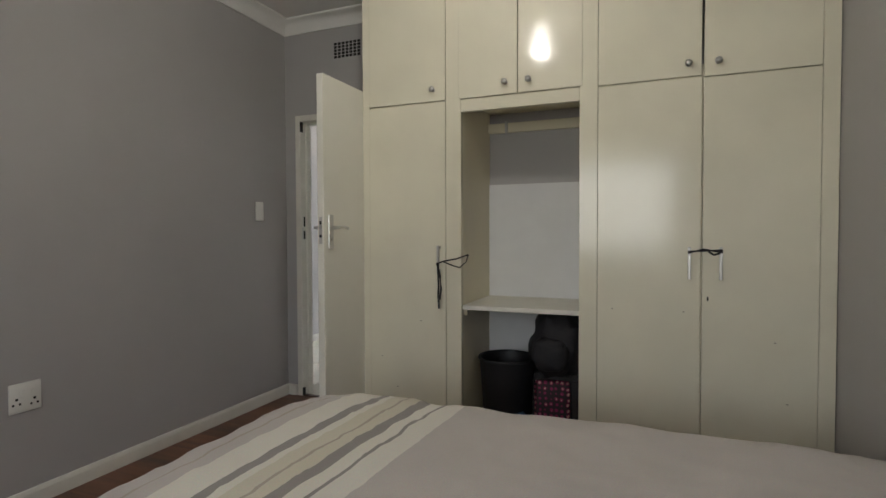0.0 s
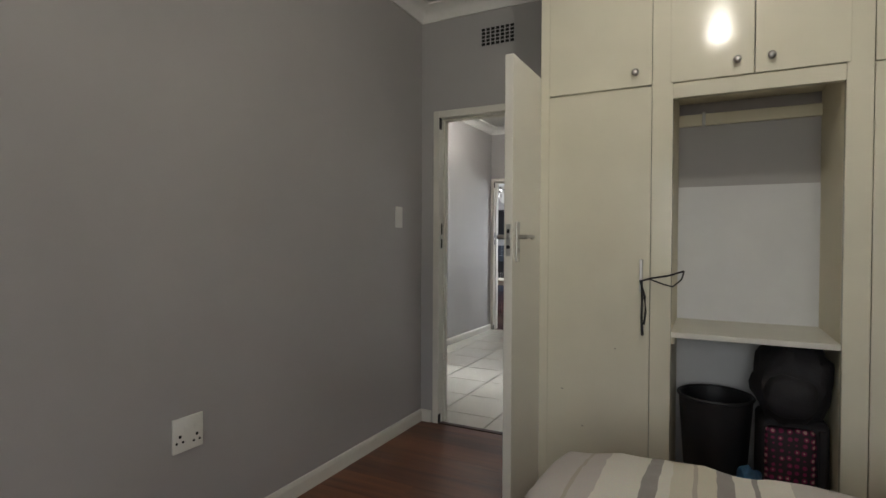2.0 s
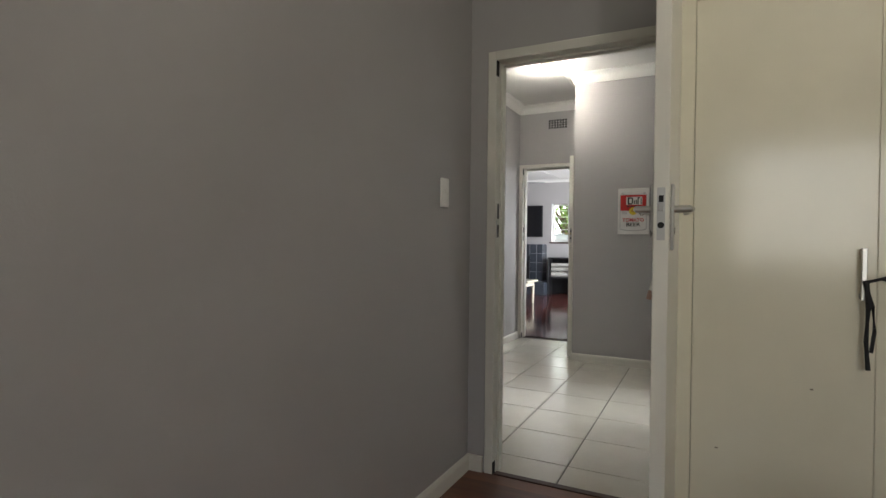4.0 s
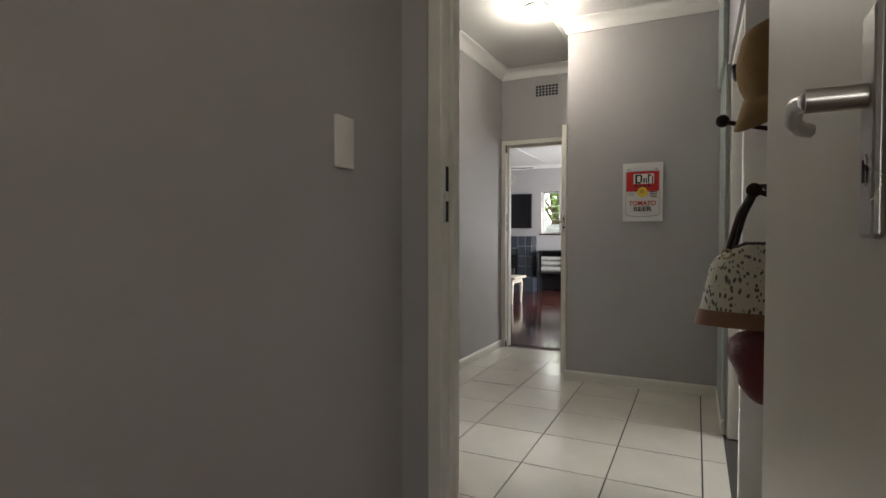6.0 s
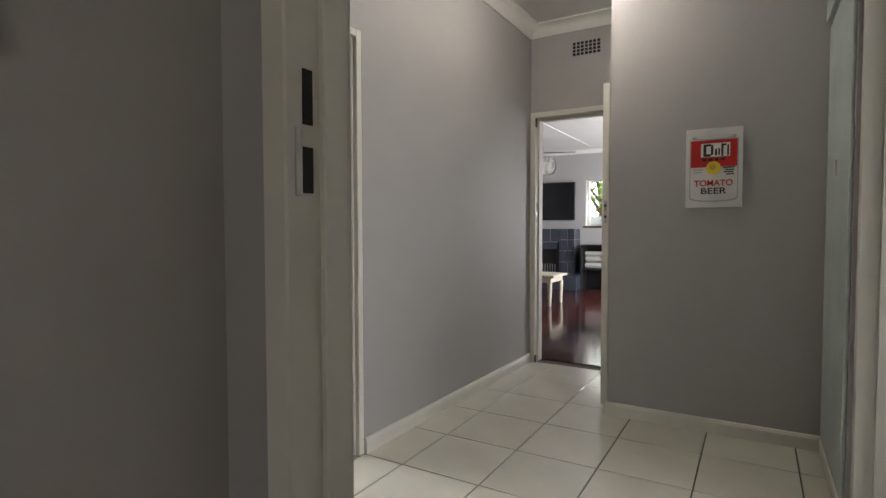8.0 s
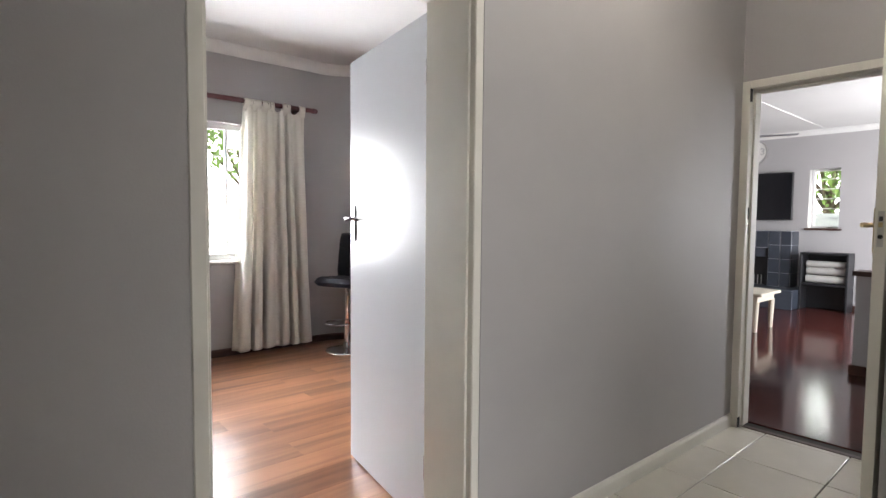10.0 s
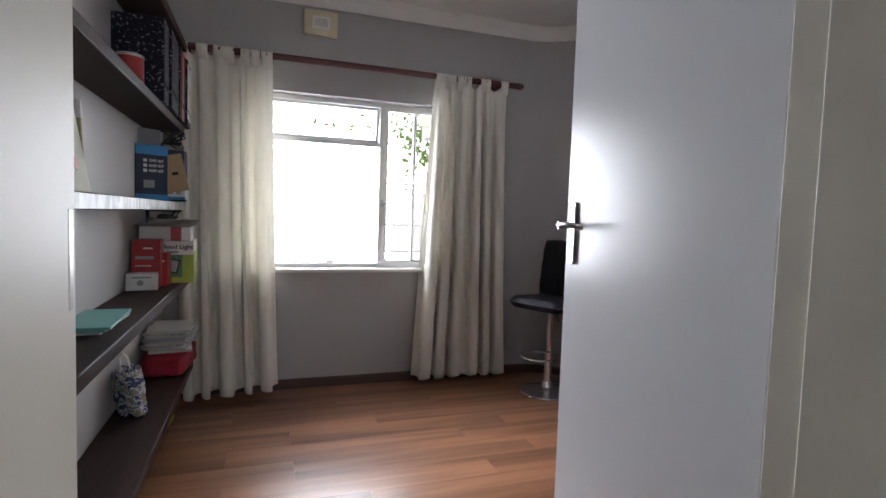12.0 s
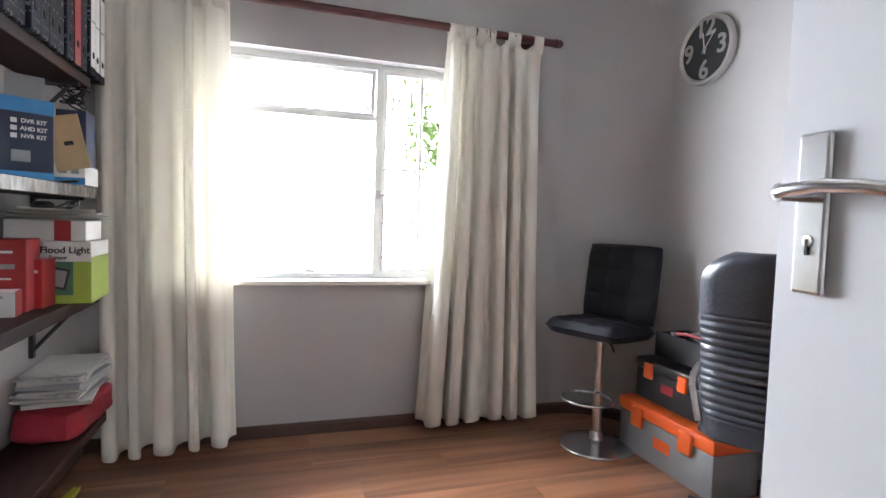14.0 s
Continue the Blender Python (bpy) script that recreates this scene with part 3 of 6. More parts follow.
def soft_box(size, bulge=0.12, n=6, seed=0, power=4.0):
    """A stuffed bag: a superellipsoid with folds."""
    bm = B()
    bmesh.ops.create_uvsphere(bm, u_segments=28, v_segments=18, radius=1)
    for v in bm.verts:
        c = v.co
        k = (abs(c.x) ** power + abs(c.y) ** power + abs(c.z) ** power) ** (-1 / power)
        d = 1 + bulge * noise.noise(Vector((c.x * 2.2 + seed, c.y * 2.2, c.z * 2.2)))
        v.co = Vector((c.x * k * size[0] / 2 * d, c.y * k * size[1] / 2 * d, c.z * k * size[2] / 2 * d))
    return bm


bag = thing("backpack", "stuffed black nylon backpack on top of a suitcase", "backpack", pose(-0.425, 2.80, 0.605, 0, 6, 4))
part("body", soft_box((0.29, 0.34, 0.385), 0.24, seed=3, power=2.6), FABRIC, bag, smooth=True)
part("pocket", (lambda b: (bmesh.ops.translate(b, verts=b.verts, vec=(-0.02, -0.14, -0.04)), b)[1])(soft_box((0.19, 0.12, 0.18), 0.1, seed=8, power=3.0)), FABRIC, bag, smooth=True)
bm = B()
pipe(bm, [(-0.05, -0.05, 0.15), (-0.02, -0.05, 0.175), (0.03, -0.05, 0.17), (0.05, -0.05, 0.145)], 0.008, 8)
part("grab_loop", bm, CORD, bag, smooth=True)
# a small trolley case with a printed front
PRINT = bpy.data.materials.new("pink_dot_print")
PRINT.use_nodes = True
pn, pl = PRINT.node_tree.nodes, PRINT.node_tree.links
vor = pn.new("ShaderNodeTexVoronoi")
vor.inputs["Scale"].default_value, vor.inputs["Randomness"].default_value = 34.0, 0.25
tcc = pn.new("ShaderNodeTexCoord")
pl.new(tcc.outputs["Object"], vor.inputs["Vector"])
rp = pn.new("ShaderNodeValToRGB")
rp.color_ramp.interpolation = "CONSTANT"
rp.color_ramp.elements[0].color = (0.55, 0.36, 0.30, 1)
rp.color_ramp.elements[1].position, rp.color_ramp.elements[1].color = 0.24, (0.22, 0.012, 0.075, 1)
e = rp.color_ramp.elements.new(0.40)
e.color = (0.018, 0.010, 0.016, 1)
pl.new(vor.outputs["Distance"], rp.inputs[0]), pl.new(rp.outputs[0], pn["Principled BSDF"].inputs["Base Color"])
pn["Principled BSDF"].inputs["Roughness"].default_value = 0.7
case = thing("suitcase", "small black suitcase with a pink dotted front", "suitcase", pose(-0.42, 2.80, 0.021, 0, 0, 3))
part("shell", box(B(), (-0.13, -0.10, 0.03), (0.13, 0.13, 0.43), 0.03, 3), FABRIC, case, smooth=True)
part("front_panel", box(B(), (-0.115, -0.122, 0.05), (0.075, -0.09, 0.40), 0.025, 3), PRINT, case, "black fabric printed with rows of pink dots", True)
part("side_strap", box(B(), (0.085, -0.112, 0.06), (0.115, -0.095, 0.40), 0.004), FABRIC, case)
for sx in (-0.09, 0.09):
    part("wheel", rod(B(), (sx - 0.015, 0.05, 0.022), (sx + 0.015, 0.05, 0.022), 0.022), BLACK, case, smooth=True)
PURPLE = material("purple_nylon", (0.16, 0.03, 0.28), 0.6, vary=0.3, scale=20)
BLUEF = material("blue_nylon", (0.03, 0.10, 0.20), 0.6, vary=0.4, scale=25)
bm = soft_box((0.10, 0.12, 0.20), 0.2, seed=5)
single("drawstring_pouch", bm, BLUEF, "small crumpled blue fabric pouch beside the suitcase", "pouch", pose(-0.60, 2.66, 0.12, 5, 12, 0), smooth=True)
bm = soft_box((0.09, 0.09, 0.09), 0.25, seed=9)
single("pouch", bm, PURPLE, "small purple fabric pouch on the bay floor", "pouch", pose(-0.56, 2.655, 0.062), smooth=True)

# bed
def spread_material():
    m = bpy.data.materials.new("striped_bedspread")
    m.use_nodes = True
    n, l = m.node_tree.nodes, m.node_tree.links
    b = n["Principled BSDF"]
    tc = n.new("ShaderNodeTexCoord")
    sep = n.new("ShaderNodeSeparateXYZ")
    l.new(tc.outputs["Object"], sep.inputs[0])
    wob = n.new("ShaderNodeTexNoise")
    wob.inputs["Scale"].default_value, wob.inputs["Detail"].default_value = 9, 5
    l.new(tc.outputs["Object"], wob.inputs["Vector"])
    ma = n.new("ShaderNodeMath")
    ma.operation = "MULTIPLY_ADD"
    ma.inputs[1].default_value = 0.022
    l.new(wob.outputs["Fac"], ma.inputs[0]), l.new(sep.outputs["X"], ma.inputs[2])
    rng = n.new("ShaderNodeMapRange")
    rng.inputs["From Min"].default_value, rng.inputs["From Max"].default_value = 0.01, 0.67
    l.new(ma.outputs[0], rng.inputs["Value"])
    ramp = n.new("ShaderNodeValToRGB")
    ramp.color_ramp.interpolation = "CONSTANT"
    cream, taupe, pale, grey, line = (0.78, 0.74, 0.66), (0.30, 0.27, 0.25), (0.68, 0.63, 0.51), (0.56, 0.51, 0.48), (0.46, 0.40, 0.33)
    stops = ((0.0, grey), (0.15, line), (0.165, grey), (0.24, cream), (0.40, taupe), (0.455, cream), (0.50, pale), (0.575, line), (0.59, pale), (0.66, taupe), (0.72, cream), (0.79, taupe), (0.81, cream), (0.925, (0.56, 0.51, 0.48)))
    els = ramp.color_ramp.elements
    els[0].position, els[0].color = stops[0][0], (*stops[0][1], 1)
    els[1].position, els[1].color = stops[-1][0], (*stops[-1][1], 1)
    for p, c in stops[1:-1]:
        els.new(p).color = (*c, 1)
    l.new(rng.outputs[0], ramp.inputs[0])
    weave = n.new("ShaderNodeTexNoise")
    weave.inputs["Scale"].default_value, weave.inputs["Detail"].default_value = 220, 3
    l.new(tc.outputs["Object"], weave.inputs["Vector"])
    mix = n.new("ShaderNodeMix")
    mix.data_type, mix.blend_type = "RGBA", "MULTIPLY"
    mix.inputs["Factor"].default_value = 0.25
    l.new(ramp.outputs[0], mix.inputs["A"]), l.new(weave.outputs["Color"], mix.inputs["B"])
    l.new(mix.outputs["Result"], b.inputs["Base Color"])
    b.inputs["Roughness"].default_value = 0.85
    b.inputs["Sheen Weight"].default_value = 0.15
    bp = n.new("ShaderNodeBump")
    bp.inputs["Strength"].default_value, bp.inputs["Distance"].default_value = 0.25, 0.004
    l.new(weave.outputs["Fac"], bp.inputs["Height"]), l.new(bp.outputs[0], b.inputs["Normal"])
    return m


bed = thing("bed", "made double bed under a grey duvet with cream and taupe stripes", "bed", pose(-1.165, 0.28, 0))
BL, BW, BH = 1.955, 1.38, 0.60
part("base", box(B(), (0.06, 0.05, 0.10), (BL, BW - 0.05, 0.34), 0.01), FABRIC, bed, "dark upholstered bed base")
part("mattress", box(B(), (0.05, 0.04, 0.34), (BL, BW - 0.04, 0.55), 0.04, 3), BOARD, bed, smooth=True)
for lx in (0.14, BL - 0.1):
    for ly in (0.12, BW - 0.12):
        part("leg", rod(B(), (lx, ly, 0), (lx, ly, 0.10), 0.025), BLACK, bed)
bm = B()
NX, NY = 96, 72
grid = []
for i in range(NX + 1):
    row = []
    for j in range(NY + 1):
        u, v = i / NX, j / NY
        x, y0 = -0.20 + u * (BL + 0.20), -0.24 + v * (BW + 0.48)
        dx, dy = max(0.0, 0.035 - x), max(0.0, -y0 + 0.03, y0 - BW + 0.03)
        d = math.hypot(dx, dy)
        px, py = max(x, 0.035 - 0.03 * (1 - math.exp(-dx * 12)) - 0.03), min(max(y0, 0.03 - 0.03), BW - 0.03 + 0.03)
        drop = 0.0 if d < 0.02 else (d - 0.02) * 0.98
        nz = noise.noise(Vector((x * 2.3, y0 * 2.3, 1.0))) * 0.018 + noise.noise(Vector((x * 7, y0 * 5, 4.0))) * 0.009 + (0.5 - abs(noise.noise(Vector((x * 5 + y0 * 3, y0 * 9 - x * 2, 7.0))))) ** 3 * 0.05
        crown = -0.035 * max(0, (abs(y0 - BW / 2) / (BW / 2)) ** 4 if abs(y0 - BW / 2) < BW / 2 else 1) - 0.03 * math.exp(-max(0, x) * 14)
        side = noise.noise(Vector((x * 6, y0 * 6, 9.0))) * 0.022 * min(1, d * 6)
        row.append(bm.verts.new((px - side * (dx > 0), py + (side if y0 > BW / 2 else -side) * (dy > 0), BH + 0.012 + nz + crown - drop)))
    grid.append(row)
for i in range(NX):
    for j in range(NY):
        bm.faces.new((grid[i][j], grid[i + 1][j], grid[i + 1][j + 1], grid[i][j + 1]))
duvet = part("duvet", bm, spread_material(), bed, "grey duvet cover with woven cream and taupe stripes", True)
so = duvet.modifiers.new("thick", "SOLIDIFY")
so.thickness, so.offset = 0.02, -1

# wall fittings
def plate_switch(name, m, size, label, rockers):
    """A wall plate; x along the wall, y out of the wall, z up."""
    t = thing(name, label, "switch" if "switch" in name else "socket", m)
    part("plate", box(B(), (-size[0] / 2, 0, -size[1] / 2), (size[0] / 2, 0.010, size[1] / 2), 0.004, 2), PLATE, t, smooth=True)
    for x, z, sx, sz in rockers:
        part("rocker", box(B(), (x - sx / 2, 0.009, z - sz / 2), (x + sx / 2, 0.014, z + sz / 2), 0.002), PLATE, t)
    return t


plate_switch("light_switch", pose(BX0, 2.81, 1.373, 0, 0, -90), (0.075, 0.132), "white plastic light switch on the grey wall", ((0.0, 0.008, 0.012, 0.018),))
s = plate_switch("wall_socket", pose(BX0, 1.305, 0.495, 0, 0, -90), (0.13, 0.13), "white double plug socket on the grey wall", ((-0.03, 0.02, 0.016, 0.022), (0.012, 0.02, 0.016, 0.022)))
for x, z, r in ((-0.036, -0.012, 0.006), (-0.048, -0.034, 0.005), (-0.022, -0.034, 0.005), (0.036, -0.004, 0.006), (0.024, -0.026, 0.005), (0.050, -0.026, 0.005)):
    part("pin_hole", rod(B(), (x, 0.008, z), (x, 0.0108, z), r, 10), DARKG, s, "dark plug hole")


def air_vent(m, cols, rows, size, label):
    """An air brick with square holes; x along the wall, y out of it."""
    v = thing("air_vent", label, "vent", m)
    part("grid", box(B(), (-size[0] / 2, 0, -size[1] / 2), (size[0] / 2, 0.004, size[1] / 2), 0.001), GREY, v, "grey painted air brick")
    px, pz = size[0] / cols, size[1] / rows
    bm = B()
    for i in range(cols):
        for j in range(rows):
            x, z = -size[0] / 2 + (i + 0.5) * px, -size[1] / 2 + (j + 0.5) * pz
            box(bm, (x - px * 0.37, 0.003, z - pz * 0.38), (x + px * 0.37, 0.0046, z + pz * 0.38))
    part("vent_holes", bm, DARKG, v, "rows of dark square holes")


air_vent(pose(-1.965, BY1, 2.525, 0, 0, 180), 7, 5, (0.225, 0.115), "grey painted air brick above the bedroom door")
air_vent(pose(-3.02, HY1, 2.545, 0, 0, 180), 7, 4, (0.225, 0.11), "grey painted air brick above the lounge door")

cl = thing("ceiling_lamp", "small white glass ceiling lamp, switched on", "lamp", pose(-0.72, 1.35, TOP))
part("rose", rod(B(), (0, 0, -0.03), (0, 0, 0), 0.06, 20), PLATE, cl)
part("globe", ball(B(), (0, 0, -0.10), 0.06), glowing("lamp_glass", (1, 0.95, 0.85), 14), cl, smooth=True)

# ---- study ----
# steel window
FRAMEW = material("white_window_enamel", (0.74, 0.74, 0.72), 0.35, vary=0.05)
GLASS = bpy.data.materials.new("window_glass")
GLASS.use_nodes = True
gb = GLASS.node_tree.nodes["Principled BSDF"]
gb.inputs["Base Color"].default_value, gb.inputs["Roughness"].default_value = (0.97, 0.98, 0.98, 1), 0.0
gb.inputs["Transmission Weight"].default_value, gb.inputs["IOR"].default_value = 1.0, 1.05


def pane(parent, lo, hi):
    ob = part("pane", boxes((lo, hi)), GLASS, parent, "clear window glass")
    ob.visible_shadow = False
    return ob


GX = SX0 - 0.105
win = tagged(new("window_1"), "white steel casement window with a top hopper ajar", kind="structure")
win.empty_display_size = 0.1
f = 0.03
MY, TZ = 4.765, 1.785           # mullion, transom
part("window_frame", boxes(((GX - 0.02, WY0, WZ0), (GX + 0.02, WY0 + f, WZ1)), ((GX - 0.02, WY1 - f, WZ0), (GX + 0.02, WY1, WZ1)),
                           ((GX - 0.02, WY0 + f, WZ0), (GX + 0.02, WY1 - f, WZ0 + f)), ((GX - 0.02, WY0 + f, WZ1 - f), (GX + 0.02, WY1 - f, WZ1))), FRAMEW, win)
part("mullion", box(B(), (GX - 0.02, MY - 0.02, WZ0 + f), (GX + 0.025, MY + 0.02, WZ1 - f), 0.003), FRAMEW, win)
part("transom", box(B(), (GX - 0.018, WY0 + f, TZ - 0.016), (GX + 0.022, MY - 0.02, TZ + 0.016), 0.003), FRAMEW, win)
pane(win, (GX - 0.003, WY0 + f, WZ0 + f), (GX + 0.003, MY - 0.02, TZ - 0.016))
# hopper, hinged at its top and open outward
hop = new("hopper_sash")
hop.parent, hop.matrix_world = win, pose(GX, 0, WZ1 - f - 0.004, 0, 9, 0)
h = -(WZ1 - f - TZ - 0.02)
part("sash_frame", boxes(((-0.012, WY0 + f + 0.004, h), (0.012, WY0 + f + 0.026, 0)), ((-0.012, MY - 0.046, h), (0.012, MY - 0.024, 0)),
                         ((-0.012, WY0 + f + 0.026, h), (0.012, MY - 0.046, h + 0.022)), ((-0.012, WY0 + f + 0.026, -0.022), (0.012, MY - 0.046, 0))), STEEL, hop, "worn bare metal sash")
pane(hop, (-0.003, WY0 + f + 0.026, h + 0.022), (0.003, MY - 0.046, -0.022))
# casement
cy0, cy1 = MY + 0.022, WY1 - f - 0.002
part("casement_sash", boxes(((GX - 0.012, cy0, WZ0 + f), (GX + 0.016, cy0 + 0.022, WZ1 - f)), ((GX - 0.012, cy1 - 0.022, WZ0 + f), (GX + 0.016, cy1, WZ1 - f)),
                            ((GX - 0.012, cy0 + 0.022, WZ0 + f), (GX + 0.016, cy1 - 0.022, WZ0 + f + 0.022)), ((GX - 0.012, cy0 + 0.022, WZ1 - f - 0.022), (GX + 0.016, cy1 - 0.022, WZ1 - f))), FRAMEW, win)
pane(win, (GX - 0.003, cy0 + 0.022, WZ0 + f + 0.022), (GX + 0.003, cy1 - 0.022, WZ1 - f - 0.022))
part("glazing_bar", box(B(), (GX - 0.012, 5.005, WZ0 + f + 0.022), (GX + 0.014, 5.029, WZ1 - f - 0.022), 0.002), FRAMEW, win)
for z in (1.80, 1.50, 1.19, 0.99):
    part("burglar_bar", rod(B(), (GX + 0.03, cy0, z), (GX + 0.03, cy1, z), 0.006, 8), FRAMEW, win, "thin white burglar bar")
st = part("casement_stay", boxes(((GX + 0.016, MY - 0.012, 1.325), (GX + 0.04, MY + 0.018, 1.375))), STEEL, win, "metal window catch")
part("catch_lever", pipe(B(), [(GX + 0.04, MY + 0.005, 1.35), (GX + 0.055, MY + 0.04, 1.345), (GX + 0.055, MY + 0.07, 1.31), (GX + 0.052, MY + 0.088, 1.265)], 0.006, 8), STEEL, st, smooth=True)
part("stay_arm", pipe(B(), [(GX + 0.03, 5.00, 0.925), (GX + 0.05, 5.04, 0.915), (GX + 0.05, 5.12, 0.915)], 0.006, 8), STEEL, win, smooth=True)
part("stay_arm", box(B(), (GX + 0.02, 4.36, 0.897), (GX + 0.035, 4.42, 0.915), 0.003), STEEL, win)
structure("window_sill", box(B(), (GX + 0.02, WY0 - 0.03, WZ0 - 0.028), (SX0 + 0.045, WY1 + 0.03, WZ0 - 0.002), 0.004), TRIM, "white painted window sill")
# bedroom and lounge windows
for nm, lo, hi in (("window_2", (-1.5, BY0 - 0.09, 0.9), (0.3, BY0 - 0.05, 2.2)), ("window_3", (-4.66, LY1 + 0.17, 1.17), (-4.28, LY1 + 0.21, 2.05))):
    wd = tagged(new(nm), "white steel window", kind="structure")
    (x0, y0, z0), (x1, y1, z1) = lo, hi
    part("window_frame", boxes(((x0, y0, z0), (x0 + 0.03, y1, z1)), ((x1 - 0.03, y0, z0), (x1, y1, z1)), ((x0 + 0.03, y0, z0), (x1 - 0.03, y1, z0 + 0.03)), ((x0 + 0.03, y0, z1 - 0.03), (x1 - 0.03, y1, z1))), FRAMEW, wd)
    pane(wd, (x0 + 0.03, y0 + 0.017, z0 + 0.03), (x1 - 0.03, y0 + 0.023, z1 - 0.03))
    for k in range(1, 6):
        z = z0 + (z1 - z0) * k / 6
        part("burglar_bar", rod(B(), (x0 + 0.03, y1 if nm == "window_2" else y0, z), (x1 - 0.03, y1 if nm == "window_2" else y0, z), 0.006, 8), FRAMEW, wd)
structure("window_sill_lounge", box(B(), (-4.70, LY1 - 0.03, 1.14), (-4.24, LY1 + 0.17, 1.17), 0.004), SKIRTDARK, "dark window sill in the lounge")

# curtain rod and curtains
rodm = thing("curtain_rod", "dark mahogany curtain rod on wooden brackets", "curtain rod", pose(-6.955, 3.36, 2.285))
part("pole", rod(B(), (0, 0, 0), (0, 2.40, 0), 0.022, 20), RODWOOD, rodm, smooth=True)
bm = lathe(B(), [(0.022, 0), (0.026, 0.004), (0.026, 0.018), (0.020, 0.024), (0.024, 0.04), (0.012, 0.055)], seg=18)
bmesh.ops.transform(bm, matrix=pose(0, 2.40, 0, -90, 0, 0), verts=bm.verts)
part("finial", bm, RODWOOD, rodm, smooth=True)
for y in (0.08, 2.26):
    part("bracket", boxes(((-0.125, y - 0.012, -0.03), (-0.015, y + 0.012, 0.0)), ((-0.124, y - 0.025, -0.05), (-0.108, y + 0.025, 0.04)), bevel=0.003), RODWOOD, rodm, "dark wooden bracket")

CURT = bpy.data.materials.new("cream_curtain_cotton")
CURT.use_nodes = True
cn, clk = CURT.node_tree.nodes, CURT.node_tree.links
cb = cn["Principled BSDF"]
tcn = cn.new("ShaderNodeTexCoord")
nz1 = cn.new("ShaderNodeTexNoise")
nz1.inputs["Scale"].default_value, nz1.inputs["Detail"].default_value = 260, 3
nz2 = cn.new("ShaderNodeTexNoise")
nz2.inputs["Scale"].default_value = 3
clk.new(tcn.outputs["Object"], nz1.inputs["Vector"]), clk.new(tcn.outputs["Object"], nz2.inputs["Vector"])
crp = cn.new("ShaderNodeValToRGB")
crp.color_ramp.elements[0].color, crp.color_ramp.elements[1].color = (0.83, 0.805, 0.73, 1), (0.89, 0.87, 0.80, 1)
clk.new(nz2.outputs["Fac"], crp.inputs[0]), clk.new(crp.outputs[0], cb.inputs["Base Color"])
cb.inputs["Roughness"].default_value = 0.9
cbp = cn.new("ShaderNodeBump")
cbp.inputs["Strength"].default_value, cbp.inputs["Distance"].default_value = 0.15, 0.003
clk.new(nz1.outputs["Fac"], cbp.inputs["Height"]), clk.new(cbp.outputs[0], cb.inputs["Normal"])
tr = cn.new("ShaderNodeBsdfTranslucent")
clk.new(crp.outputs[0], tr.inputs["Color"])
cmx = cn.new("ShaderNodeMixShader")
cmx.inputs[0].default_value = 0.24
clk.new(cb.outputs[0], cmx.inputs[1]), clk.new(tr.outputs[0], cmx.inputs[2])
clk.new(cmx.outputs[0], cn["Material Output"].inputs["Surface"])


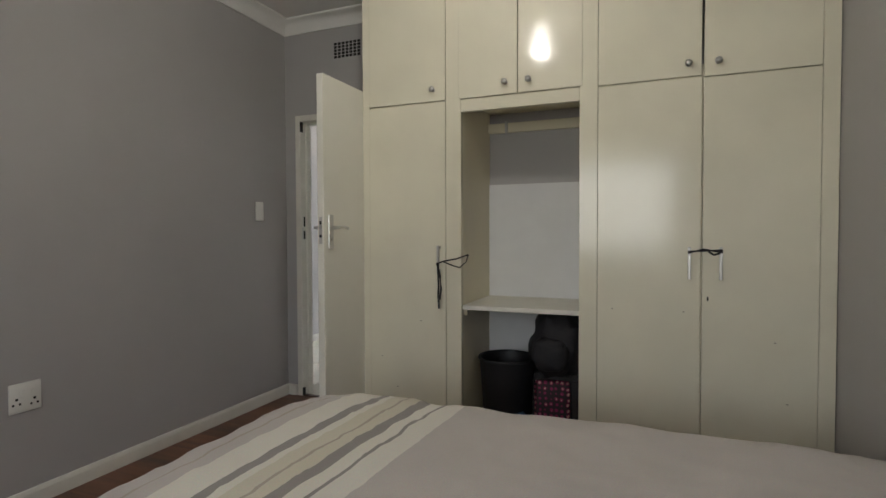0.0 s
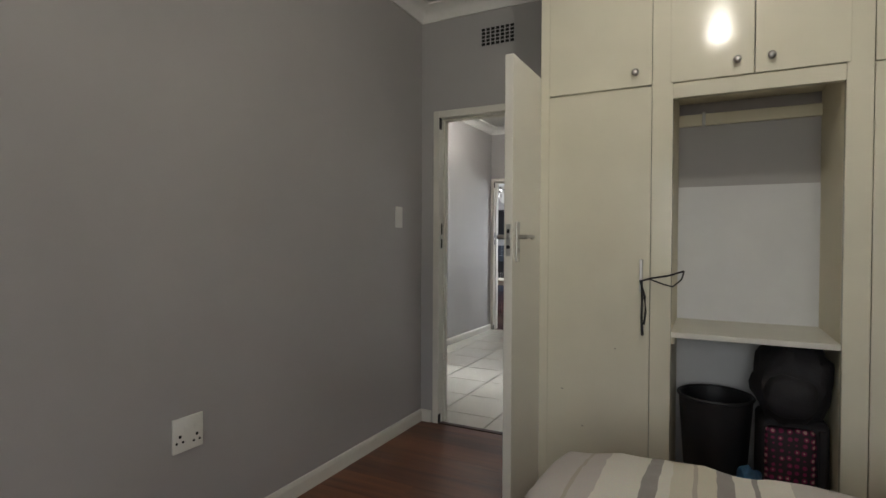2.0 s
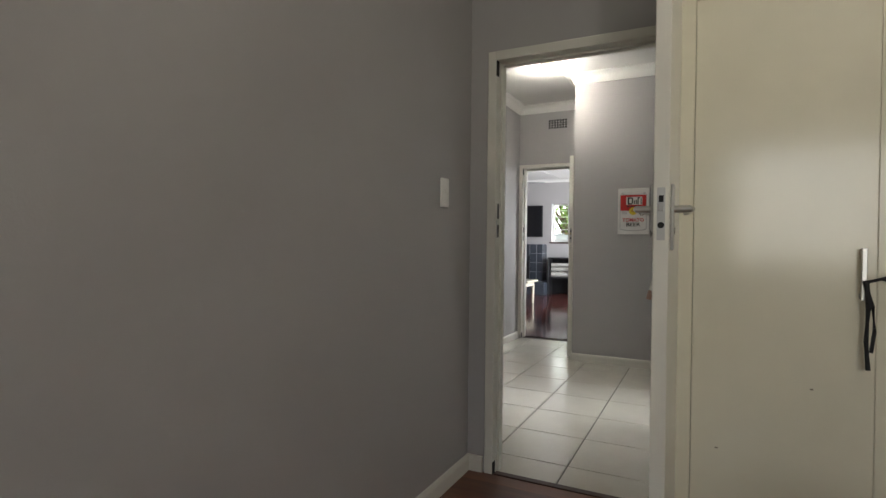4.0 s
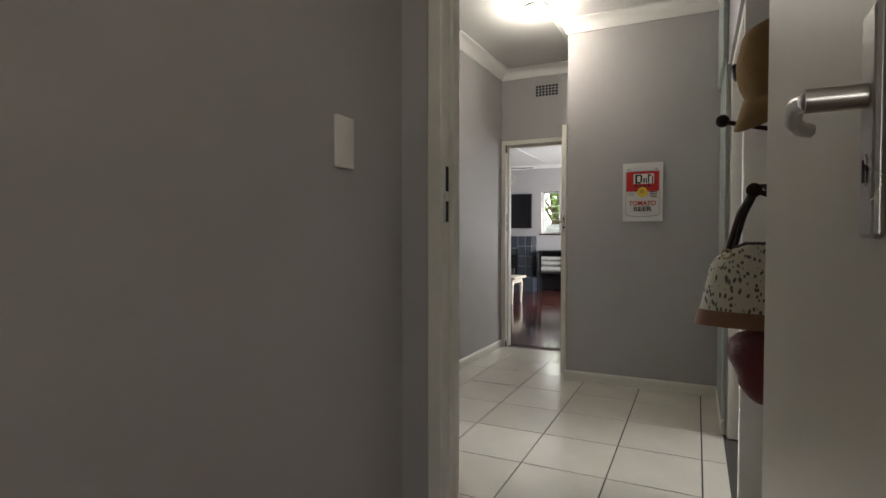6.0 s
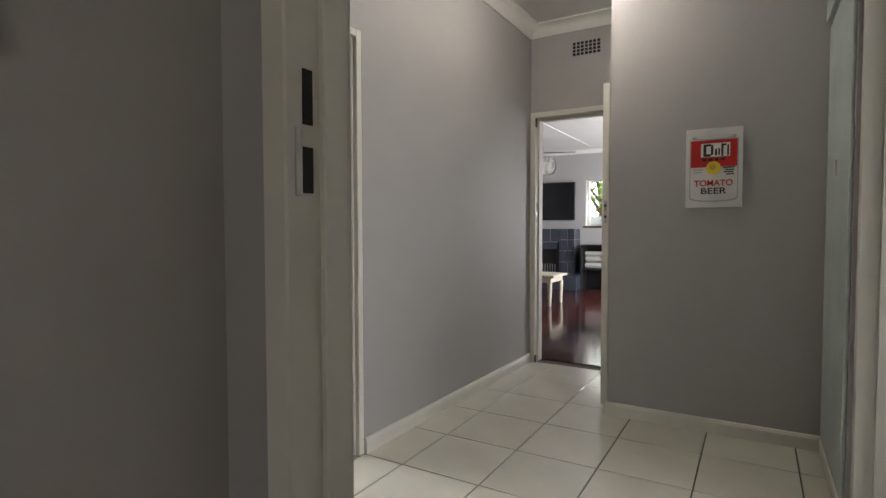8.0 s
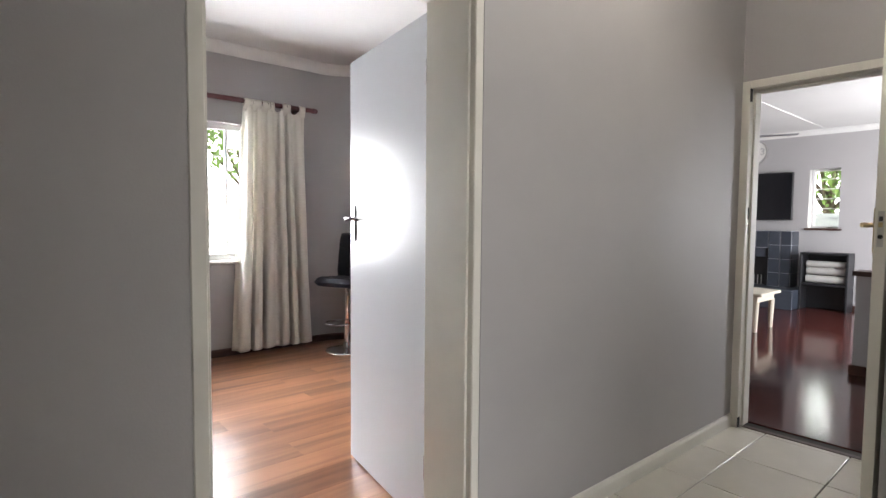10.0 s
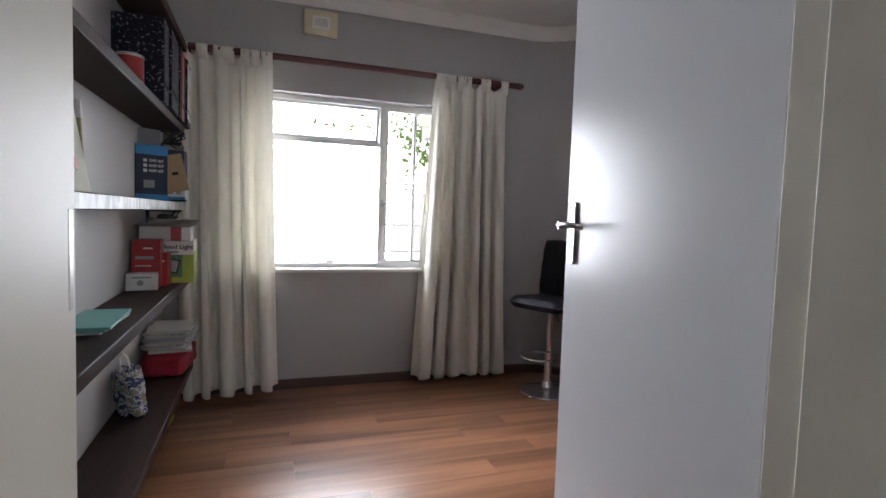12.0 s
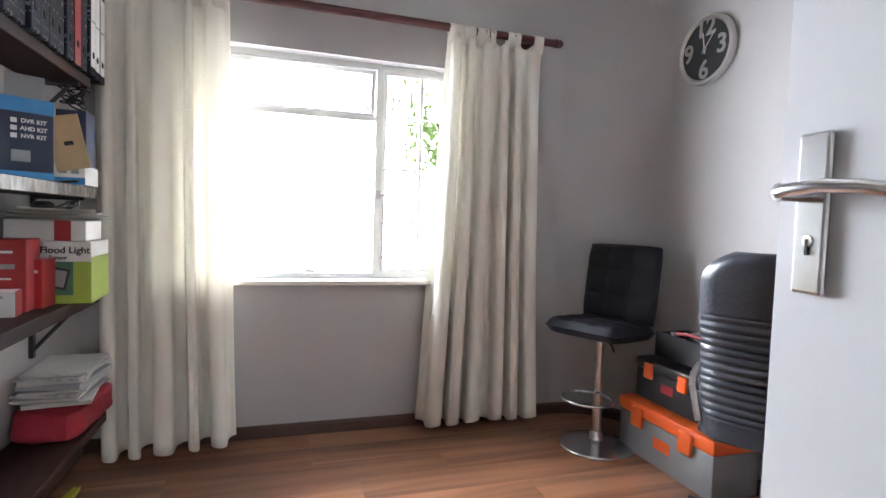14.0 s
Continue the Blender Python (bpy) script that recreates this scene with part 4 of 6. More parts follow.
def curtain(y0, y1, yb0, yb1, top, low, folds, tabs, label, seed, low_slope=0.0, flare=0.0):
    """A tab-top curtain hung along y: long upright folds, gathered tightly at the heading and fuller towards the hem.
    tabs: (middle, half width) of each cloth loop over the pole; flare: a bulge of the cloth into the room low down."""
    t = thing("curtain", label, "curtain", pose(-6.955, 0, 0), "study curtains")
    rnd = random.Random(seed)
    wide = [rnd.uniform(0.45, 1.7) for _ in range(folds)]
    deep = [rnd.uniform(0.6, 1.25) for _ in range(folds + 1)]
    ends = [sum(wide[:k]) / sum(wide) for k in range(folds + 1)]
    bm = B()
    NU, NV = folds * 18, 48
    g = []
    for i in range(NU + 1):
        u = i / NU
        k = max(j for j in range(folds) if ends[j] <= u + 1e-9)
        f = (u - ends[k]) / (ends[k + 1] - ends[k])
        ph = 2 * math.pi * f
        amp0 = 0.060 * (deep[k] * (1 - f) + deep[k + 1] * f)
        col = []
        for j in range(NV + 1):
            v = j / NV
            spread = v ** 1.25
            fall = 0.55 + 0.75 * (1 - (1 - v) ** 2.2)
            amp = amp0 * fall * (1 + 0.25 * noise.noise(Vector((u * 3 + seed, v * 1.1, 2.0))))
            drift = 0.020 * noise.noise(Vector((u * 2.5 + seed, v * 1.3, 5.0))) * v
            y = (y0 + (yb0 - y0) * spread) * (1 - u) + (y1 + (yb1 - y1) * spread) * u + 0.42 * amp * math.sin(ph * 2) * 0.6 + drift
            x = amp * (0.5 - 0.5 * math.cos(ph)) * 2 - amp + 0.005 * noise.noise(Vector((u * 14, v * 2.5, seed))) + flare * v ** 2
            z = top - (top - low - low_slope * u) * v + 0.012 * math.sin(ph + seed) * v
            if j == 0:
                near = min(abs(y - m) - h for m, h in tabs)
                z -= 0.028 * min(1.0, max(0.0, near) / 0.03)
            if v < 0.12:
                x *= 0.45 + 0.55 * v / 0.12
            col.append(bm.verts.new((x, y, z)))
        g.append(col)
    for i in range(NU):
        for j in range(NV):
            bm.faces.new((g[i][j], g[i + 1][j], g[i + 1][j + 1], g[i][j + 1]))
    c = part("cloth", bm, CURT, t, "cream cotton cloth in soft upright folds", True)
    so = c.modifiers.new("thick", "SOLIDIFY")
    so.thickness = 0.0015
    for m, h in tabs:
        bm = B()
        loop = [(0.025 * math.sin(a), 2.285 + 0.025 * math.cos(a)) for a in (math.radians(d) for d in range(-100, 101, 20))]
        loop = [(-0.010, top - 0.05)] + loop + [(0.010, top - 0.05)]
        n = max(2, int(h / 0.008))
        rows = [[bm.verts.new((x + 0.004 * math.sin(9.0 * q / n + m * 40), m - h + 2 * h * q / n, z)) for x, z in loop] for q in range(n + 1)]
        for r0, r1 in zip(rows, rows[1:]):
            for a in range(len(loop) - 1):
                bm.faces.new((r0[a], r0[a + 1], r1[a + 1], r1[a]))
        tb = part("tab", bm, CURT, t, smooth=True)
        so = tb.modifiers.new("thick", "SOLIDIFY")
        so.thickness = 0.002
    return t


curtain(3.38, 3.97, 3.42, 4.03, 2.255, 0.040, 5, ((3.43, 0.030), (3.54, 0.034), (3.67, 0.062), (3.80, 0.030), (3.86, 0.028), (3.93, 0.036)),
        "cream cotton tab-top curtain drawn to one side of the window", 7, 0.03, 0.05)
curtain(5.10, 5.68, 5.00, 5.765, 2.255, 0.055, 6, ((5.14, 0.040), (5.22, 0.038), (5.30, 0.036), (5.36, 0.018), (5.492, 0.040), (5.648, 0.030)),
        "cream cotton tab-top curtain flaring at the hem", 4, -0.01)

# door chime box
ch = thing("door_chime", "cream plastic chime box with a grey centre", "chime box", pose(SX0, 4.285, 2.575))
CHIME = material("aged_cream_plastic", (0.66, 0.58, 0.40), 0.45, vary=0.06)
part("housing", box(B(), (0, -0.115, -0.085), (0.035, 0.115, 0.085), 0.008, 2), CHIME, ch, smooth=True)
part("bezel", box(B(), (0.034, -0.062, -0.045), (0.042, 0.062, 0.045), 0.003), PLATE, ch)
part("grille", box(B(), (0.041, -0.045, -0.028), (0.044, 0.045, 0.028)), STEEL, ch, "grey speaker grille")

# wall clock with large numerals
def text_mesh(txt, size, depth=0.002):
    cu = bpy.data.curves.new("letters", "FONT")
    cu.offset = size * 0.018
    cu.body, cu.size, cu.extrude, cu.align_x, cu.align_y = txt, size, depth, "CENTER", "CENTER"
    ob = bpy.data.objects.new("letters", cu)
    scene.collection.objects.link(ob)
    me = bpy.data.meshes.new_from_object(ob.evaluated_get(bpy.context.evaluated_depsgraph_get()))
    bpy.data.objects.remove(ob)
    me.materials.clear()
    return me


def lettering(name, txt, size, mat, parent, m, label="", squeeze=1.0):
    me = text_mesh(txt, size)
    me.materials.append(mat)
    ob = new(name, me)
    ob.parent = parent
    ob.matrix_local = m @ Matrix.Diagonal((squeeze, 1, 1, 1))
    return tagged(ob, label)


def wall_clock(m, r, label, face):
    """A round clock facing its own +z, y up on the dial."""
    t = thing("wall_clock", label, "clock", m)
    part("case", lathe(B(), [(r * 0.97, 0), (r, 0.006), (r, 0.036), (r * 0.985, 0.042), (r * 0.93, 0.043), (r * 0.86, 0.030), (0.001, 0.030)], seg=48), STEEL, t, "brushed aluminium rim", True)
    part("dial", rod(B(), (0, 0, 0.0305), (0, 0, 0.032), r * 0.86, 48), face, t, "dial")
    for s, a, k in (("12", 90, 0.62), ("3", 0, 0.62), ("6", -90, 0.60), ("9", 180, 0.62)):
        lettering("numeral", s, r * 0.74, STEEL, t, pose(k * r * math.cos(radians(a)), k * r * math.sin(radians(a)), 0.034), "large silver numeral")
    for ang, ln, wd in ((52, 0.62, 0.028), (100, 0.50, 0.04)):
        a = radians(ang)
        bm = box(B(), (-0.12 * r, -wd * r / 2, 0.036), (ln * r, wd * r / 2, 0.0375))
        bmesh.ops.rotate(bm, verts=bm.verts, cent=(0, 0, 0), matrix=Matrix.Rotation(a, 3, "Z"))
        part("hand", bm, PLATE, t, "white clock hand")
    part("hub", rod(B(), (0, 0, 0.032), (0, 0, 0.040), r * 0.05), STEEL, t)
    return t


wall_clock(pose(-6.370, SY1, 2.150, 90, 0, 0), 0.178, "round aluminium wall clock with a black dial and large numerals", BLACK)

# shelves on the south wall
def shelf(x0, x1, z, thick, y1, label):
    t = thing("wall_shelf", label, "shelf", pose(0, SY0, z), "study shelves")
    part("board", box(B(), (x0, 0.001, -thick), (x1, y1 - SY0, 0), 0.003), SHELFWOOD, t)
    for x in (x0 + 0.10, x1 - 0.10):
        bm = boxes(((x - 0.012, 0.001, -thick - 0.20), (x + 0.012, 0.016, -thick)), ((x - 0.012, 0.016, -thick - 0.012), (x + 0.012, 0.18, -thick)))
        pipe(bm, [(x, 0.012, -thick - 0.17), (x, 0.15, -thick - 0.010)], 0.008, 8)
        part("bracket", bm, BLACK, t, "black steel shelf bracket")
    return t


S1, S2, S3, S4, S5 = 0.36, 0.868, 1.298, 1.728, 2.195
shelf(-6.62, -4.35, S1, 0.04, 3.535, "low dark-stained wooden wall shelf")
shelf(-6.62, -4.35, S2, 0.045, 3.510, "dark-stained wooden shelf used as a worktop")
worn_shelf = shelf(-6.64, -4.35, S3, 0.045, 3.485, "dark-stained wooden wall shelf with a worn pale edge")
WORN = bpy.data.materials.new("worn_silver_edge")
WORN.use_nodes = True
en, ek = WORN.node_tree.nodes, WORN.node_tree.links
etc, emp, eno, erp = en.new("ShaderNodeTexCoord"), en.new("ShaderNodeMapping"), en.new("ShaderNodeTexNoise"), en.new("ShaderNodeValToRGB")
emp.inputs["Scale"].default_value = (1.0, 1.0, 0.35)
eno.inputs["Scale"].default_value, eno.inputs["Detail"].default_value = 26, 5
erp.color_ramp.elements[0].position, erp.color_ramp.elements[0].color = 0.38, (0.055, 0.038, 0.034, 1)
erp.color_ramp.elements[1].position, erp.color_ramp.elements[1].color = 0.66, (0.26, 0.245, 0.23, 1)
ek.new(etc.outputs["Object"], emp.inputs["Vector"]), ek.new(emp.outputs[0], eno.inputs["Vector"])
ek.new(eno.outputs["Fac"], erp.inputs[0]), ek.new(erp.outputs[0], en["Principled BSDF"].inputs["Base Color"])
en["Principled BSDF"].inputs["Roughness"].default_value = 0.45
part("edge_strip", box(B(), (-6.638, 3.485 - SY0, -0.043), (-4.352, 3.487 - SY0, -0.002), 0.0008), WORN, worn_shelf, "worn silvery edging strip")
shelf(-6.58, -4.35, S4, 0.042, 3.487, "dark-stained wooden wall shelf carrying files")
shelf(-6.62, -4.35, S5, 0.042, 3.495, "dark-stained wooden top shelf")


def paint(name, c, rough=0.5, vary=0.08):
    return material(name, c, rough, vary=vary, scale=8, bump=0.02)


CARD = paint("brown_card", (0.42, 0.30, 0.17), 0.8)
RED = paint("red_card", (0.34, 0.018, 0.022), 0.4)
WHITE = paint("white_card", (0.68, 0.68, 0.66), 0.5)
NAVY = paint("navy_card", (0.012, 0.022, 0.06), 0.4)
BLUE = paint("blue_card", (0.03, 0.22, 0.50), 0.4)
GREEN = paint("lime_card", (0.30, 0.40, 0.05), 0.4)
DGREEN = paint("dark_green_card", (0.05, 0.16, 0.10), 0.4)
PAPER = paint("paper", (0.42, 0.41, 0.38), 0.8, 0.12)
TEAL = paint("teal_card", (0.16, 0.42, 0.38), 0.5)
NEWS = material("worn_newsprint", (0.40, 0.39, 0.37), 0.8, vary=0.4, scale=30, bump=0.1)
GREYP = paint("grey_print", (0.29, 0.30, 0.31), 0.6)
YELLOW = paint("yellow_plastic", (0.42, 0.40, 0.03), 0.4)
REDF = material("red_cloth", (0.26, 0.008, 0.022), 0.7, vary=0.25, scale=14, bump=0.3, bump_scale=50)
MARBLE = bpy.data.materials.new("mottled_file_board")
MARBLE.use_nodes = True
mn, ml = MARBLE.node_tree.nodes, MARBLE.node_tree.links
mt = mn.new("ShaderNodeTexNoise")
mt.inputs["Scale"].default_value, mt.inputs["Detail"].default_value = 75, 3
mtc = mn.new("ShaderNodeTexCoord")
ml.new(mtc.outputs["Object"], mt.inputs["Vector"])
mr = mn.new("ShaderNodeValToRGB")
mr.color_ramp.elements[0].position, mr.color_ramp.elements[0].color = 0.58, (0.012, 0.013, 0.022, 1)
mr.color_ramp.elements[1].position, mr.color_ramp.elements[1].color = 0.70, (0.24, 0.25, 0.31, 1)
ml.new(mt.outputs["Fac"], mr.inputs[0]), ml.new(mr.outputs[0], mn["Principled BSDF"].inputs["Base Color"])
mn["Principled BSDF"].inputs["Roughness"].default_value = 0.6
mn["Principled BSDF"].inputs["Specular IOR Level"].default_value = 0.15


def carton(name, size, m, mat, label, faces=()):
    """A printed carton: x wide, y deep (front at 0), z high; faces: (name, x0, x1, z0, z1, material) patches on the front."""
    t = thing(name, label, "box", m)
    part("carton", box(B(), (0, -size[1], 0), (size[0], 0, size[2]), 0.002), mat, t)
    for nm, x0, x1, z0, z1, mm in faces:
        part(nm, boxes(((x0, 0, z0), (x1, 0.0012, z1))), mm, t)
    return t


def fronted(x, y, z, turn=0):
    return pose(x, y, z, 0, 0, turn)


# files on the fourth shelf: spines to the room
rnd = random.Random(11)
x = -6.70
for i in range(12):
    wd = 0.072
    kind = ("white", "white", "white", "mottled", "red")[i] if i < 5 else "mottled"
    lab = {"white": "black lever-arch file with a white spine label", "mottled": "black and white mottled lever-arch file", "red": "mottled lever-arch file with a red spine"}[kind]
    t = thing("lever_arch_file", lab, "file", pose(x, 3.507 + rnd.uniform(-0.010, 0.008), S4 + 0.001), "lever-arch files")
    part("cover", box(B(), (0.001, -0.205, 0), (wd - 0.002, 0, 0.355), 0.003), MARBLE, t)
    if kind == "white":
        part("spine_label", boxes(((0.010, 0, 0.03), (wd - 0.012, 0.0012, 0.335))), WHITE, t, "white spine label")
        part("label_line", boxes(((0.014, 0.001, 0.20), (wd - 0.016, 0.0018, 0.204))), BLACK, t)
    if kind == "red":
        part("spine_label", boxes(((0.004, 0, 0.0), (wd - 0.006, 0.0012, 0.355))), RED, t, "red spine label")
    part("finger_hole", rod(B(), (wd / 2, -0.001, 0.075), (wd / 2, 0.0022, 0.075), 0.013, 16), DARKG, t, "round finger hole")
    x += wd + 0.001
tin = thing("red_tin", "red cylindrical tin with pale writing", "tin", pose(-5.745, 3.385, S4 + 0.001))
part("body", lathe(B(), [(0.052, 0), (0.054, 0.003), (0.054, 0.145), (0.050, 0.150)], seg=28), RED, tin, smooth=True)
part("lid", lathe(B(), [(0.0555, 0.147), (0.0555, 0.156), (0.050, 0.160), (0.01, 0.160)], seg=28), STEEL, tin, smooth=True)

# third shelf: kit box, open carton, cables; fronts look along the shelf to the door
def along(x, y, z, turn=0):
    """A front that looks to +x, its own x running to world -y."""
    return pose(x, y, z, 0, 0, -90 + turn)


kit = carton("kit_box", (0.165, 0.10, 0.285), along(-6.36, 3.437, S3 + 0.001, 36), NAVY, "navy and blue kit carton with white tick boxes",
             (("band", 0.0, 0.165, 0.235, 0.285, BLUE), ("band", 0.0, 0.165, 0.0, 0.032, BLUE), ("label", 0.07, 0.125, 0.065, 0.105, GREYP)))
part("side_print", box(B(), (-0.0012, -0.24, 0.0), (0.0, -0.002, 0.285)), WHITE, kit, "pale printed side")
for k, s in enumerate(("DVR KIT", "AHD KIT", "NVR KIT")):
    z = 0.205 - k * 0.026
    part("tick_box", boxes(((0.108, 0, z - 0.008), (0.126, 0.0014, z + 0.008))), WHITE, kit)
    lettering("lettering", s, 0.020, WHITE, kit, Matrix(((-1, 0, 0, 0.060), (0, 0, 1, 0.0005), (0, 1, 0, z), (0, 0, 0, 1))), "white printed words")
part("inner_flap", box(B(), (0.01, -0.06, 0.283), (0.16, -0.057, 0.375)), GREYP, kit, "raised grey flap")
flap = carton("open_carton", (0.10, 0.18, 0.072), along(-6.44, 3.510, S3 + 0.001, 2), WHITE, "white and blue carton with an open brown flap",
              (("band", 0.0, 0.10, 0.0, 0.026, BLUE), ("small_print", 0.02, 0.045, 0.04, 0.06, GREYP), ("small_print", 0.06, 0.085, 0.04, 0.055, GREYP)))
bm = box(B(), (0.0, -0.003, 0), (0.11, 0.0, 0.20))
bmesh.ops.transform(bm, matrix=pose(-0.022, 0.012, 0.066, -4, 12, 0), verts=bm.verts)
part("flap", bm, CARD, flap, "brown corrugated flap")
part("flap_slot", (lambda q: (bmesh.ops.transform(q, matrix=pose(-0.022, 0.013, 0.066, -4, 12, 0), verts=q.verts), q)[1])(boxes(((0.035, -0.001, 0.09), (0.065, 0.001, 0.105)))), DARKG, flap)
cable_box = carton("dark_carton", (0.10, 0.12, 0.285), along(-6.485, 3.500, S3 + 0.001), NAVY, "dark carton standing behind the open flap")
loops = []
for k in range(7):
    r, c = 0.033 + 0.012 * rnd.random(), Vector((rnd.uniform(-0.015, 0.015), rnd.uniform(-0.015, 0.015), 0.022 + 0.010 * k))
    q = Euler((rnd.uniform(0.1, 1.0), rnd.uniform(-0.5, 0.5), rnd.uniform(0, 3)))
    loops += [c + (q.to_matrix() @ Vector((r * math.cos(a), r * math.sin(a), 0))) for a in (2 * math.pi * i / 18 for i in range(17))]
bm = pipe(B(), loops, 0.0032, 6)
single("cable_coil", bm, CORD, "tangled coil of black cable on a carton", "cable", pose(-6.54, 3.45, S3 + 0.292), smooth=True)
canvas = thing("leaning_canvas", "cream painted canvas leaning on the shelf", "canvas", pose(-5.21, 3.372, S3 + 0.002, 10, 0, 0))
part("panel", box(B(), (0, 0, 0), (0.42, 0.016, 0.34), 0.003), paint("cream_canvas", (0.58, 0.55, 0.46), 0.8, 0.06), canvas)
part("daub", rod(B(), (0.10, 0.0155, 0.09), (0.10, 0.0172, 0.09), 0.022, 18), paint("orange_daub", (0.50, 0.22, 0.15)), canvas, "faint orange spot")
tube = thing("brush_roll", "rolled brush handle with a metal ferrule leaning at the canvas", "brush", pose(-5.30, 3.335, S3 + 0.004, 3, 2, 0))
part("handle", rod(B(), (0, 0, 0), (0, 0, 0.25), 0.016, 16), paint("olive_wood", (0.30, 0.27, 0.12)), tube, smooth=True)
part("ferrule", rod(B(), (0, 0, 0.25), (0, 0, 0.31), 0.0185, 16), STEEL, tube, smooth=True)
pen = rod(B(), (0, 0, 0), (0.13, 0, 0), 0.005, 10)
single("marker_pen", pen, BLACK, "black marker pen lying on the shelf", "pen", pose(-6.38, 3.45, S3 + 0.006, 0, 0, 40), smooth=True)

# worktop shelf: flood light box, red cartons, papers, teal folders
fl = carton("flood_light_box", (0.235, 0.26, 0.222), along(-6.30, 3.570, S2 + 0.001, 3), WHITE, "white and lime green carton of a flood light",
            (("green_print", 0.0, 0.235, 0.0, 0.150, GREEN), ("dark_print", 0.055, 0.23, 0.030, 0.150, DGREEN)))
part("side_print", box(B(), (-0.0014, -0.258, 0.0), (0.0, -0.002, 0.165)), GREEN, fl, "lime green printed side")
lettering("lettering", "Flood Light", 0.033, BLACK, fl, Matrix(((-1, 0, 0, 0.079), (0, 0, 1, 0.001), (0, 1, 0, 0.190), (0, 0, 0, 1))), "printed words Flood Light")
lettering("lettering", "Sensor", 0.020, BLACK, fl, Matrix(((-1, 0, 0, 0.10), (0, 0, 1, 0.001), (0, 1, 0, 0.164), (0, 0, 0, 1))), "small printed word")
for nm, lo, hi, mm in (("lamp_picture", (0.070, 0.001, 0.055), (0.150, 0.0022, 0.130), BLACK), ("lamp_glass_picture", (0.078, 0.0015, 0.063), (0.142, 0.0028, 0.122), GREYP)):
    bm = boxes((lo, hi))
    bmesh.ops.rotate(bm, verts=bm.verts, cent=(0.11, 0, 0.09), matrix=Matrix.Rotation(radians(-12), 3, "Y"))
    part(nm, bm, mm, fl, "printed picture of the lamp")
carton("red_carton", (0.125, 0.12, 0.235), along(-6.12, 3.440, S2 + 0.001, 2), RED, "red camera carton with white lettering bars",
       (("label_bar", 0.03, 0.11, 0.140, 0.155, GREYP), ("label_bar", 0.035, 0.075, 0.19, 0.198, WHITE), ("label_bar", 0.04, 0.11, 0.105, 0.111, WHITE)))
carton("red_carton", (0.06, 0.10, 0.165), along(-6.185, 3.460, S2 + 0.001, -3), RED, "small red carton between the others", (("label_bar", 0.012, 0.05, 0.12, 0.13, WHITE),))
cam_box = carton("camera_box", (0.135, 0.07, 0.080), along(-6.03, 3.445, S2 + 0.001, 8), WHITE, "low white and red camera carton", (("label_bar", 0.03, 0.11, 0.058, 0.066, GREYP),))
part("red_end", box(B(), (-0.0014, -0.069, 0.0), (0.0, -0.001, 0.080)), RED, cam_box, "red end of the carton")
part("lens_picture", rod(B(), (0.075, -0.001, 0.036), (0.075, 0.0015, 0.036), 0.014, 18), GREYP, cam_box)
carton("red_white_carton", (0.24, 0.22, 0.072), along(-6.29, 3.556, S2 + 0.225, 3), WHITE, "white carton with a red band on the flood light box", (("band", 0.045, 0.095, 0.0, 0.072, RED),))
for k in range(6):
    bm = B()
    bmesh.ops.create_grid(bm, x_segments=10, y_segments=6, size=1)
    for v in bm.verts:
        u, w = v.co.x, v.co.y
        v.co = Vector((u * 0.15, w * 0.105, 0.002 + 0.010 * max(0, abs(u) - 0.3) ** 2 * (k + 1) * 0.5 * (1 if k % 2 else 0.3) + 0.002 * w * w))
    sh = single("paper_sheet", bm, PAPER, "loose curled paper sheet on top of the boxes", "paper", pose(-6.36 + 0.008 * k, 3.445 + 0.004 * k, S2 + 0.300 + 0.004 * k, 0, 0, 7 * k - 18), "loose paper sheets", True)
    sh.modifiers.new("thick", "SOLIDIFY").thickness = 0.0012
bm = B()
pipe(bm, [(0, 0, 0), (-0.08, 0.01, 0.03), (-0.16, 0.02, 0.035), (-0.18, 0.01, 0.02), (-0.12, -0.02, 0.005), (-0.02, -0.03, 0.004)], 0.004, 8)
pipe(bm, [(0.05, 0, 0.0), (0.0, 0.03, 0.02), (-0.07, 0.03, 0.012), (-0.10, 0.0, 0.0)], 0.006, 8)
ball(bm, (0.06, -0.02, 0.012), 0.035, (1.2, 1, 0.5))
single("cable_plug", bm, CORD, "black adapter with its cable on the papers", "cable", pose(-6.34, 3.45, S2 + 0.335), smooth=True)
for k, (mm, dx, nm, lab) in enumerate(((WHITE, -0.012, "white_folder", "white card folder under teal folders on the worktop"), (TEAL, 0.0, "teal_folder", "teal card folder on the worktop"), (TEAL, 0.01, "teal_folder", "teal card folder on the worktop"))):
    single(nm, box(B(), (0, 0, 0), (0.33, 0.145, 0.008), 0.001), mm, lab, "folder", pose(-5.385 + dx, 3.312 + 0.004 * k, S2 + 0.001 + 0.009 * k, 0, 0, 2 * k - 2), "folders" if mm is TEAL else "")

